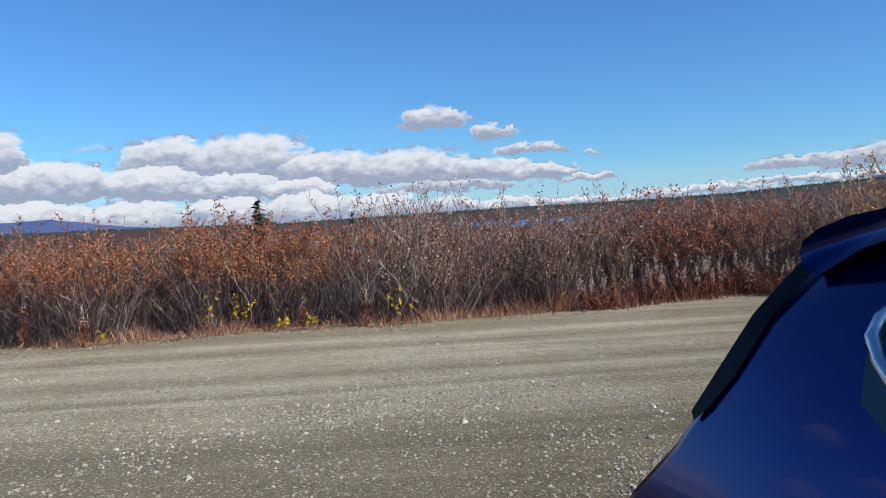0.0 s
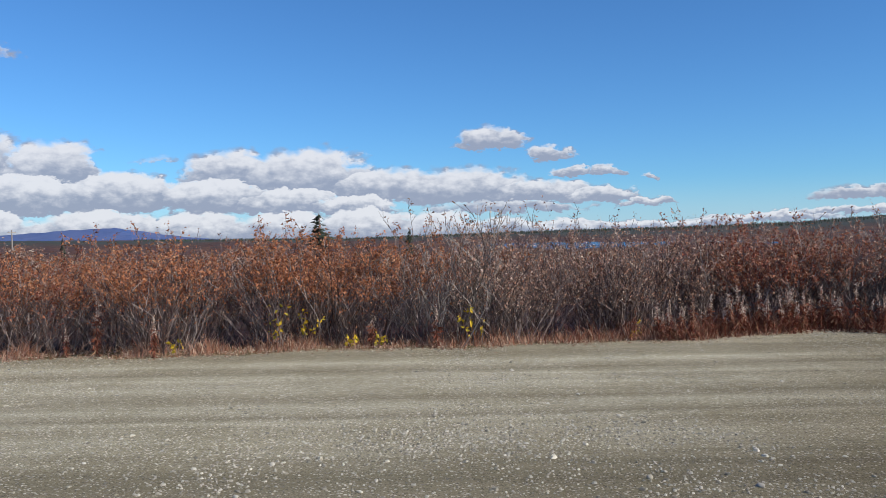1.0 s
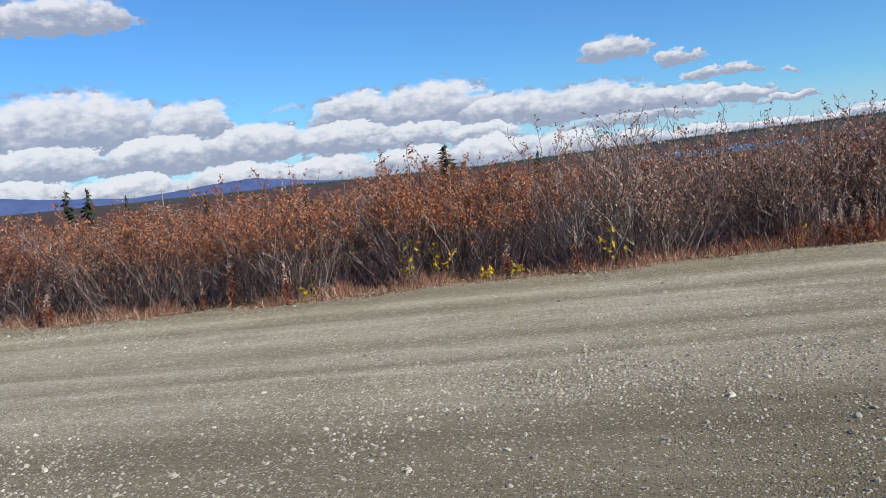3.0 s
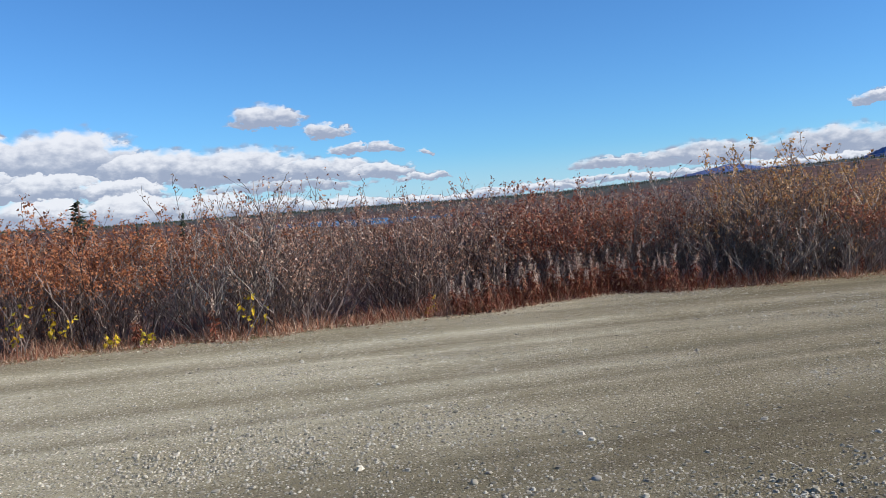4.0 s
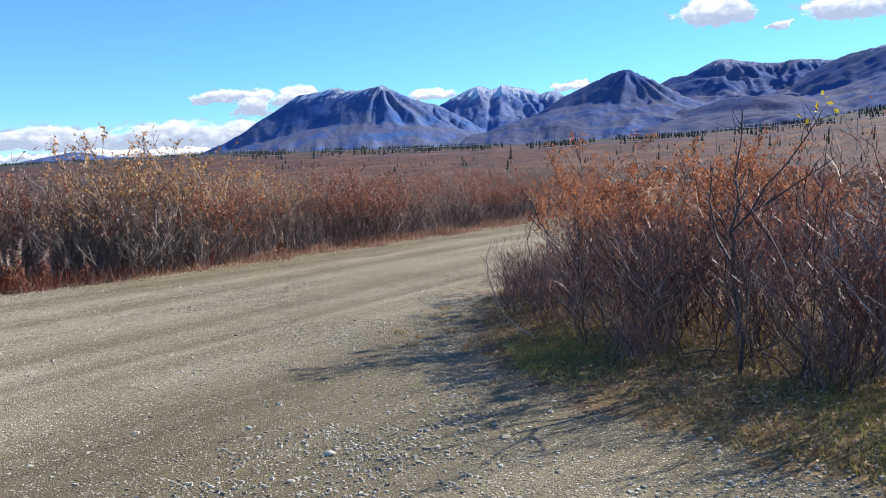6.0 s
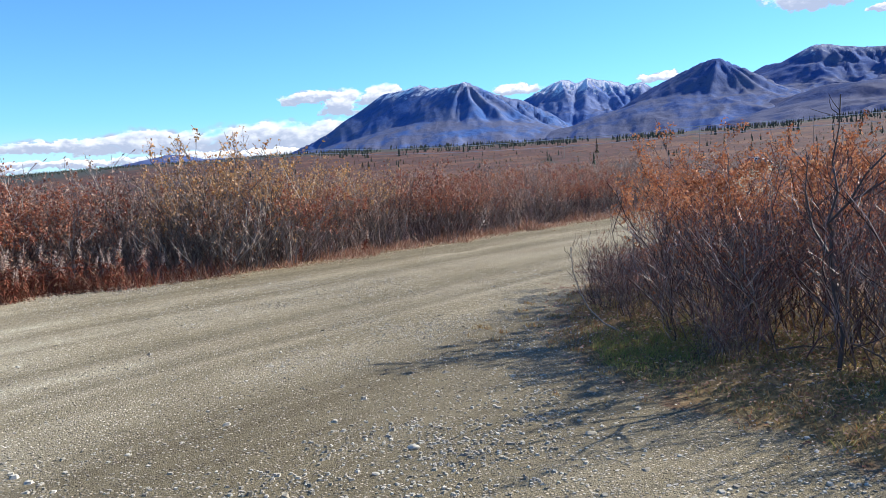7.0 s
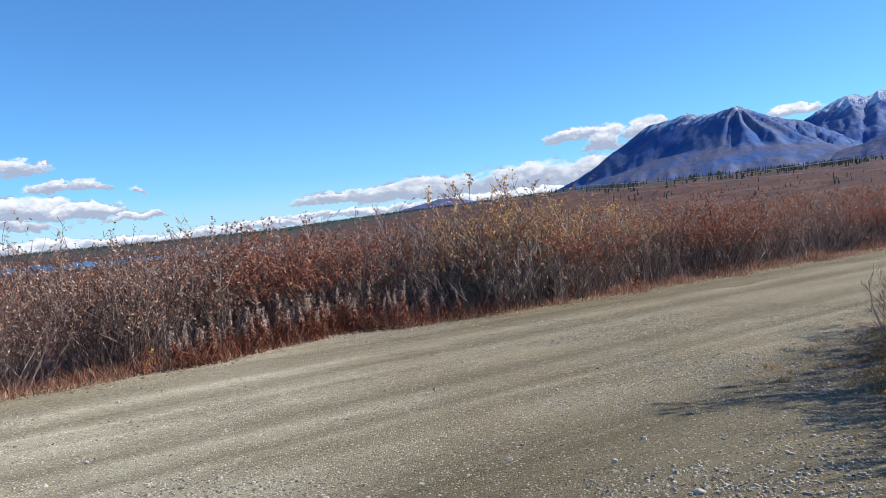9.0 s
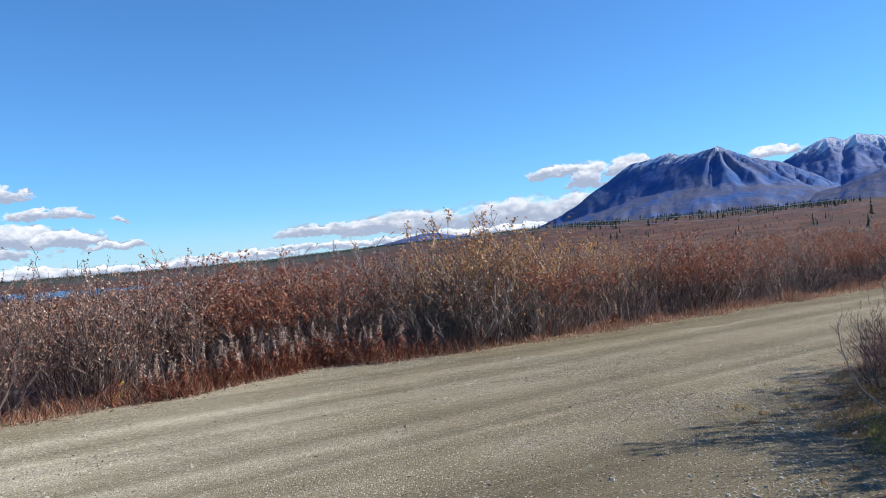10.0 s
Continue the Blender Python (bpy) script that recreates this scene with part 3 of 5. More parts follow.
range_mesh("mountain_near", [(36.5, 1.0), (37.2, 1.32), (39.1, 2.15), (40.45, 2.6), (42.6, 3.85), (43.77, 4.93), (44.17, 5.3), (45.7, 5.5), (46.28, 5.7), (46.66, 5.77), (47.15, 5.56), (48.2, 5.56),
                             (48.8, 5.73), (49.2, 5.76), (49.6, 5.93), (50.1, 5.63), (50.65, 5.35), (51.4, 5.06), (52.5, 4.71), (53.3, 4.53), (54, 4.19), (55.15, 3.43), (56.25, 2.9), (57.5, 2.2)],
           3700, 0.66, HAZED_ROCK, "steep bare mountain with a dusting of snow and shaded flank", 11, summit=49.6, back=75, front=34, cells=(250, 150), ribs=(30.0, 66.0), rough=6.0)
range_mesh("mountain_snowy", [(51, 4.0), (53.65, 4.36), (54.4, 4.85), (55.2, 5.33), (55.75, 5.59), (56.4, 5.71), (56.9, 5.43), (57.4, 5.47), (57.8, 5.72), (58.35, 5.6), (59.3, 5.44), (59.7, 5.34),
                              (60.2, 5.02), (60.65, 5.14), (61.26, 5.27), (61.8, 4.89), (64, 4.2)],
           4500, 0.62, HAZED_ROCK_SNOW, "distant snow-covered rocky mountain range", 23, depth=700, shelf=0.8, ribs=(26.0, 150.0), rough=16.0)
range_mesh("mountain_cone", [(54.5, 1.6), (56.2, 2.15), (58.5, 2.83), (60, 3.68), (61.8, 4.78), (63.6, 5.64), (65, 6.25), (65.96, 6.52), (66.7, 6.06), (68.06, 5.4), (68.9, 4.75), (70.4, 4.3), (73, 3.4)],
           3500, 0.62, HAZED_ROCK_DRY, "bare conical mountain with scree gullies", 31, summit=66, back=62, front=36, cells=(220, 140), shelf=0.55, apron=0.3, ribs=(26.0, 80.0), rough=14.0)
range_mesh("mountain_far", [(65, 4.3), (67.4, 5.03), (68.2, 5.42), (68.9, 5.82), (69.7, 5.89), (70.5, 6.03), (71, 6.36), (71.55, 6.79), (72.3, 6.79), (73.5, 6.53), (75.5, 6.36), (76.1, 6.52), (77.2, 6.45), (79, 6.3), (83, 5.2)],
           4300, 0.55, HAZED_ROCK_DRY, "long dark mountain ridge with patches of old snow", 47, summit=72, back=40, front=12, shelf=0.6, apron=0.22, ribs=(30.0, 150.0), rough=26.0)
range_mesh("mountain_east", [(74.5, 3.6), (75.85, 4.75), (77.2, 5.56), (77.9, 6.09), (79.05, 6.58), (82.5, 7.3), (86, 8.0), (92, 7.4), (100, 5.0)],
           3900, 0.6, HAZED_ROCK_DRY, "high shaded mountain shoulder beside the long ridge", 71, summit=86, back=30, front=20, shelf=0.7, ribs=(20.0, 150.0), rough=26.0)
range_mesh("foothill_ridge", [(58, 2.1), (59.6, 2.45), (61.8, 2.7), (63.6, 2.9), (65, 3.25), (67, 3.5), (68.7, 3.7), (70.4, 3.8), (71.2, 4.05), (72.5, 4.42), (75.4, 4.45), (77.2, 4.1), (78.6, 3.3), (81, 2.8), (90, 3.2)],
           3000, 0.42, HAZED_FOOTHILL, "low dark foothill ridge below the mountains", 83, depth=700, summit=74, back=34, front=20, shelf=0.6, apron=0.22, rough=22.0)
range_mesh("hill_hazed", [(25.3, 0.5), (26.7, 0.98), (27.9, 1.22), (29, 1.45), (30, 1.68), (30.7, 1.65), (31.75, 1.34), (33.5, 1.36), (36, 1.3), (39, 1.2)], 4650, 0.25, HAZED_HILL, "low hill on the horizon, coloured blue for haze", 53, depth=500, cells=(120, 40))
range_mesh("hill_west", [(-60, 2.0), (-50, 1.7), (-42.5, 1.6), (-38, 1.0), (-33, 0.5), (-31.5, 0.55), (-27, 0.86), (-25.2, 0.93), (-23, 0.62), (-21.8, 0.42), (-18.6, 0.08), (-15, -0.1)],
           4600, 0.2, HAZED_HILL, "long low hill on the horizon, coloured purple-blue for haze", 61, depth=900, cells=(160, 50))


# ---- shrubs ----
def speck(vs, fs, p, rnd, size):
    """Adds one small leaf seen from afar, a single curled point."""
    d = Vector((rnd.uniform(-1, 1), rnd.uniform(-1, 1), rnd.uniform(-1, 0.7))).normalized()
    side = d.cross(Vector((rnd.uniform(-1, 1), rnd.uniform(-1, 1), rnd.uniform(-1, 1)))).normalized() * size * 0.38
    i = len(vs)
    vs.extend((p - side, p + side, p + d * size))
    fs.append((i, i + 1, i + 2))


def shrub(name, label, category, group, seed, height, stems, leaves, bark, foliage, spread=0.45, lean=0.25, branches=5, twigs=4, size=0.03, thick=0.006, crown=0.5, tips=0.0, near=False):
    """A many-stemmed bush at the origin: stems that fork into branches and fine twigs, with small leaves that grow thicker above
    the height `crown` (a share of the whole). near: kite-shaped leaves and each stem a part of its own."""
    rnd = random.Random(seed)
    ob = thing(name, Matrix(), label, category, group)
    sv, sf, lv, lf, spots = [], [], [], [], []

    def fork(path, share, length, wide, deep):
        """A branch out of a path, which carries twigs of its own."""
        f = share * (len(path) - 1)
        i = min(len(path) - 2, int(f))
        p = path[i].lerp(path[i + 1], f - i)
        run = (path[i + 1] - path[i]).normalized()
        d = run * 0.75 + Vector((rnd.gauss(0, 0.55), rnd.gauss(0, 0.55), rnd.uniform(0.0, 0.7)))
        limb = bent(p, d, length, 3 if deep else 2, rnd, 0.24, 0.10)
        twig(sv, sf, limb, wide, wide * 0.6, rnd)
        if deep:
            for _ in range(twigs):
                fork(limb, rnd.uniform(0.15, 1.0), length * rnd.uniform(0.25, 0.6), wide * 0.72, False)
        else:
            spots.extend((limb[1], limb[2], limb[1].lerp(limb[2], 0.5)))
        return limb

    for _ in range(stems):
        a, q = rnd.uniform(0, 2 * math.pi), spread * math.sqrt(rnd.random())
        base = Vector((q * math.cos(a), q * math.sin(a), -0.05))
        h = height * rnd.uniform(0.55, 1.03)
        out = lean * rnd.uniform(0, 1.5)
        d = Vector((math.cos(a) * out + rnd.gauss(0, 0.16), math.sin(a) * out + rnd.gauss(0, 0.16), 1))
        main = bent(base, d, h * 1.08, 6, rnd, 0.25 if near else 0.18, 0.05)
        wide = thick * rnd.uniform(0.7, 1.6)
        if near:
            mv, mf = [], []
            tube(mv, mf, main, wide, thick * 0.35)
            part("stem", mv, mf, bark, ob)
        else:
            tube(sv, sf, main, wide, thick * 0.35)
        for _ in range(branches):
            fork(main, rnd.uniform(0.08, 0.95), height * rnd.uniform(0.2, 0.42), thick * 0.72, True)
        spots.append(main[-1])
        if rnd.random() < tips:
            tip = bent(main[-1], (rnd.gauss(0, 0.25), rnd.gauss(0, 0.25), 1), height * rnd.uniform(0.12, 0.28), 4, rnd, 0.16, 0.08)
            tube(sv, sf, tip, thick * 0.5, thick * 0.28)
            for q in tip[1:] + tip[2:]:
                tw = bent(q, (rnd.gauss(0, 0.5), rnd.gauss(0, 0.5), 0.9), rnd.uniform(0.05, 0.15), 2, rnd)
                twig(sv, sf, tw, thick * 0.42, thick * 0.3, rnd)
                spots.extend((tw[1], tw[2]))
    weight = [0.06 + max(0.0, min(1.0, (p.z / height - crown + 0.12) / 0.24)) for p in spots]
    for p in rnd.choices(spots, weight, k=leaves):
        p = p + Vector((rnd.gauss(0, 0.018), rnd.gauss(0, 0.018), rnd.gauss(0, 0.018)))
        if near:
            leaf(lv, lf, p, rnd, size * rnd.uniform(0.6, 1.3))
        else:
            speck(lv, lf, p, rnd, size * rnd.uniform(0.6, 1.4))
    tagged(part("brushwood", sv, sf, bark, ob), kind="stuff")
    tagged(part("foliage", lv, lf, foliage, ob), kind="stuff")
    return ob


GROUP = "shrubs along the gravel road"
STYLES = {
    "orange": [shrub("dwarf_birch", "dense dwarf birch bush with rust-orange crown beside gravel road", "bush", GROUP, s, 1.5, 30, 2700, BARK, LEAF_ORANGE, 0.5, 0.42, 5, 4, 0.037, 0.0068, 0.60, 0.06) for s in (1, 2, 3, 14)],
    "brown": [shrub("willow_bush", "nearly bare grey-brown willow bush beside gravel road", "bush", GROUP, s, 1.5, 32, 2000, BARK, LEAF_BROWN, 0.48, 0.46, 5, 4, 0.033, 0.0068, 0.42, 0.28) for s in (4, 5, 6, 15)],
    "red": [shrub("birch_bush", "low russet shrub with dark bare stems beside gravel road", "bush", GROUP, s, 1.38, 30, 3000, BARK, LEAF_RED, 0.5, 0.44, 5, 4, 0.037, 0.0068, 0.55, 0.15) for s in (7, 8, 9)],
    "yellow": [shrub("tall_willow", "tall willow bush with sparse yellow-brown leaves and bare tips", "bush", GROUP, s, 1.85, 26, 1500, BARK_PALE, LEAF_YELLOW, 0.45, 0.42, 5, 4, 0.040, 0.008, 0.6, 0.4) for s in (10, 11)],
    "pale": [shrub("grey_willow", "bare pale grey willow bush with few curled leaves", "bush", GROUP, s, 1.6, 30, 1300, BARK_PALE, LEAF_BROWN, 0.45, 0.46, 5, 4, 0.033, 0.0074, 0.4, 0.3) for s in (12, 13)],
    "back": [shrub("birch_bush", "low russet shrub standing behind the roadside bushes", "bush", GROUP, s, 1.4, 10, 900, BARK, m, 0.55, 0.4, 3, 4, 0.038, 0.008, 0.55, 0.5) for s, m in ((16, LEAF_RED), (17, LEAF_BROWN), (18, LEAF_ORANGE))],
}


def place_hedge():
    """Bushes in loose rows along the far side of the road."""
    rnd = random.Random(21)
    x = -26.0
    while x < 46:
        for row in range(4):
            if row == 3 and (x > 16 or rnd.random() < 0.5):
                continue
            bx = x + rnd.uniform(-0.4, 0.4)
            by = float(road_edge(bx)) + 0.8 + row * 1.0 + rnd.uniform(-0.25, 0.25)
            if x > 1.5 and x < 8.5 and row == 0:
                by += 0.5
            k = rnd.random()
            if bx < -8.5:
                style = "orange" if k < 0.4 else "brown" if k < 0.85 else "red"
            elif bx < -2.2:
                style = "orange" if k < 0.66 else "brown" if k < 0.92 else "red"
            elif bx < 2.4:
                style = "brown" if k < 0.7 else "pale" if k < 0.85 else "orange" if bx < 0 else "red"
            elif bx < 5.6:
                style = "red" if k < 0.55 else "brown"
            elif bx < 8.4:
                style = "pale" if k < 0.5 else "brown" if k < 0.8 else "red"
            elif bx < 12:
                style = "yellow" if k < 0.15 and row < 2 else "brown" if k < 0.4 else "pale" if k < 0.65 else "red"
            else:
                style = "red" if k < 0.32 else "brown" if k < 0.68 else "pale"
            tall = float(lerp_table(bx, [(-26, 0.96), (-9, 0.97), (-5, 1.05), (0, 1.04), (4, 1.12), (7, 1.06), (12, 0.97), (46, 0.95)])) * rnd.uniform(0.85, 1.1)
            src = rnd.choice(STYLES[style] if row < 2 else STYLES["back"])
            m = Matrix.Translation((bx, by, z_at(bx, by) - 0.02)) @ pose(0, 0, 0, 0, 0, rnd.uniform(0, 360)) @ Matrix.Scale(tall, 4)
            ob = copy_thing(src, m)
            ob.scale = (tall, tall, tall)
        x += 0.85 if x < 16 else 1.2
    for _ in range(120):
        bx = rnd.uniform(-26, 50)
        by = float(road_edge(bx)) + 4.8 + 11 * rnd.random() ** 1.3
        k = rnd.uniform(0.75, 1.1)
        ob = copy_thing(rnd.choice(STYLES["back"]), Matrix.Translation((bx, by, z_at(bx, by) - 0.02)) @ pose(0, 0, 0, 0, 0, rnd.uniform(0, 360)))
        ob.scale = (k * 1.2, k * 1.2, k)
    for style, bx, by, k in (("pale", 7.8, 14.3, 1.02), ("yellow", 8.9, 14.4, 1.27), ("yellow", 8.2, 14.4, 0.95), ("yellow", 9.6, 14.6, 0.95), ("yellow", 10.6, 14.7, 0.82), ("yellow", 7.4, 14.7, 0.8), ("yellow", 9.2, 15.4, 1.02)):
        ob = copy_thing(rnd.choice(STYLES[style]), Matrix.Translation((bx, by, z_at(bx, by) - 0.02)))
        ob.scale = (k, k, k)


place_hedge()

# the thicket on the near side of the road, seen close by
GROUP2 = "willow thicket beside the pull-out"
CLOSE = [
    shrub("thicket_willow", "dense dark-stemmed willow with russet leaves beside grass verge", "bush", GROUP2, 31, 1.38, 36, 1900, BARK_DARK, LEAF_RED, 0.55, 0.42, 6, 4, 0.027, 0.0056, 0.45, 0.12, True),
    shrub("thicket_birch", "dwarf birch with bright rust-orange crown and dark twigs", "bush", GROUP2, 32, 1.38, 34, 5600, BARK_DARK, LEAF_ORANGE, 0.55, 0.40, 6, 4, 0.035, 0.0056, 0.74, 0.1, True),
    shrub("thicket_willow", "dense bare dark willow with few brown leaves beside grass verge", "bush", GROUP2, 33, 1.38, 40, 1000, BARK_DARK, LEAF_RED, 0.55, 0.44, 6, 4, 0.025, 0.0056, 0.4, 0.15, True),
]


def place_thicket():
    rnd = random.Random(8)
    spots = [(7.9, 6.6, 2, 0.5), (9.0, 7.1, 0, 0.5), (7.4, 5.9, 0, 0.55), (8.7, 5.9, 1, 0.9), (9.9, 6.5, 1, 0.92), (6.8, 4.9, 2, 0.85), (7.6, 5.1, 1, 1.05),
             (6.6, 4.1, 0, 0.95), (7.6, 4.1, 1, 1.05), (6.4, 3.2, 2, 1.0), (7.6, 2.9, 0, 1.1), (6.3, 2.3, 0, 1.0), (6.5, 1.3, 2, 1.05), (10.2, 5.6, 0, 0.95),
             (11.6, 7.6, 1, 0.66), (13.2, 8.0, 0, 0.62), (15.0, 8.3, 2, 0.62), (17.0, 8.6, 0, 0.66), (6.0, 4.5, 0, 0.36), (5.9, 3.0, 2, 0.4),
             (8.4, 3.4, 2, 1.0), (8.6, 4.7, 0, 0.95), (7.4, 2.0, 2, 1.0)]
    for x, y, k, s in spots:
        ob = copy_thing(CLOSE[k], Matrix.Translation((x, y, z_at(x, y) - 0.02)) @ pose(0, 0, 0, 0, 0, rnd.uniform(0, 360)))
        ob.scale = (s, s, s * rnd.uniform(0.95, 1.08))


place_thicket()
for style in STYLES.values():
    for ob in style:
        ob.location = (-30 - 1.3 * style.index(ob), 13.5 + 2.0 * list(STYLES.values()).index(style), 0)
for i, ob in enumerate(CLOSE):
    ob.location = (13 + 1.4 * i, 5.5, z_at(13 + 1.4 * i, 5.5))


# ---- the parked car ----
PAINT = plain("blue car paint", (0.0004, 0.014, 0.115), 0.2, 0.72, 0.04, 3.0, 0.3)
GLASS_DARK = plain("tinted glass", (0.006, 0.008, 0.012), 0.04, 0.0, 0.05, 2.0, 0.5)
BLACK = plain("black plastic", (0.006, 0.006, 0.007), 0.22, 0.0, 0.1, 20.0)
BLACK.node_tree.nodes["Principled BSDF"].inputs["Specular IOR Level"].default_value = 0.06
RUBBER = plain("tyre rubber", (0.018, 0.018, 0.018), 0.85, 0.0, 0.2, 30.0)
SILVER = plain("satin silver trim", (0.62, 0.64, 0.67), 0.22, 0.9, 0.05, 10.0)
LAMP_RED = plain("red lamp lens", (0.25, 0.01, 0.012), 0.12, 0.0, 0.1, 20.0, 1.0)
LAMP_CLEAR = plain("clear lamp lens", (0.7, 0.72, 0.75), 0.1, 0.2, 0.05, 20.0, 1.0)
DARK_PAINT = plain("dusty dark car paint", (0.07, 0.06, 0.08), 0.4, 0.2, 0.1, 2.0, 0.4)

REAR = [(0.28, -0.12), (0.36, -0.22), (0.55, -0.27), (0.80, -0.24), (1.0, -0.185), (1.10, -0.14), (1.16, -0.11), (1.28, 0.0), (1.4, 0.05), (1.53, 0.105), (1.63, 0.17)]
FRONT = [(0.28, 4.10), (0.40, 4.24), (0.60, 4.30), (0.85, 4.26), (1.0, 4.12), (1.1, 3.9), (1.63, 3.4)]
ROOF = [(0.0, 1.545), (0.03, 1.582), (0.08, 1.612), (0.2, 1.635), (0.4, 1.64), (0.55, 1.61), (0.62, 1.54), (0.74, 1.17), (0.80, 1.10), (0.9, 1.03), (0.97, 0.93), (1.0, 0.80)]
HALF = [(0.28, 0.84), (0.40, 0.895), (0.75, 0.91), (1.05, 0.90), (1.16, 0.87), (1.28, 0.835), (1.45, 0.755), (1.56, 0.66), (1.63, 0.60)]


def car_side(tau, z, off=0.0):
    """A point on the flank: tau 0 at the tail to 1 at the nose, height z."""
    s = (1 - tau) * float(lerp_table(z, REAR)) + tau * float(lerp_table(z, FRONT))
    taper = 1 - 0.02 * max(0, 0.06 - tau) / 0.06 - 0.12 * max(0, tau - 0.88) / 0.12
    return Vector((s, -(float(lerp_table(z, HALF)) * taper + off), z))


def grid_faces(n, k, closed=False):
    fs = []
    for i in range(n - 1):
        for j in range(k - 1):
            a = i * k + j
            fs.append((a, a + 1, a + k + 1, a + k))
    return fs


def flank_patch(name, taus, zs, mat, parent, off, mirror, label=""):
    """A sheet lying on the flank, a few millimetres proud of it. zs gives the lower and upper edge for each tau."""
    vs = []
    for tau, (lo, hi) in zip(taus, zs):
        for q in range(7):
            p = car_side(tau, lo + (hi - lo) * q / 6, off)
            vs.append((p.x, -p.y if mirror else p.y, p.z))
    return part(name, vs, grid_faces(len(taus), 7), mat, parent, label, smooth=True)


def rounded_box(name, size, centre, bevel, mat, parent, label=""):
    bm = bmesh.new()
    bmesh.ops.create_cube(bm, size=1.0)
    bmesh.ops.scale(bm, vec=size, verts=bm.verts)
    bmesh.ops.bevel(bm, geom=list(bm.edges), offset=bevel, segments=3, affect="EDGES", profile=0.5)
    bmesh.ops.translate(bm, vec=centre, verts=bm.verts)
    return part_bm(name, bm, mat, parent, label, smooth=True)


def wheel(centre, parent, side):
    """Tyre with a rounded shoulder and a spoked rim."""
    vs, fs, n = [], [], 28
    prof = [(0.20, -0.10), (0.29, -0.115), (0.335, -0.10), (0.35, -0.06), (0.35, 0.06), (0.335, 0.10), (0.29, 0.115), (0.20, 0.10)]
    for i in range(n):
        a = 2 * math.pi * i / n
        for r, w in prof:
            vs.append((centre[0] + r * math.cos(a), centre[1] + w, centre[2] + r * math.sin(a)))
    k = len(prof)
    for i in range(n):
        for j in range(k - 1):
            fs.append((i * k + j, i * k + j + 1, ((i + 1) % n) * k + j + 1, ((i + 1) % n) * k + j))
    tyre = part("wheel", vs, fs, RUBBER, parent, "black rubber tyre", smooth=True)
    bm = bmesh.new()
    for q in range(5):
        b = bmesh.ops.create_cube(bm, size=1.0)["verts"]
        bmesh.ops.scale(bm, vec=(0.2, 0.03, 0.06), verts=b)
        bmesh.ops.translate(bm, vec=(0.1, 0, 0), verts=b)
        bmesh.ops.rotate(bm, cent=(0, 0, 0), matrix=Matrix.Rotation(q * 2 * math.pi / 5, 3, "Y"), verts=b)
    bmesh.ops.create_cone(bm, cap_ends=True, segments=24, radius1=0.205, radius2=0.205, depth=0.02, matrix=Matrix.Translation((0, -side * 0.03, 0)) @ Matrix.Rotation(math.pi / 2, 4, "X"))
    bmesh.ops.translate(bm, vec=(centre[0], centre[1] + side * 0.09, centre[2]), verts=bm.verts)
    part_bm("rim", bm, SILVER, tyre, "silver alloy rim")
    return tyre


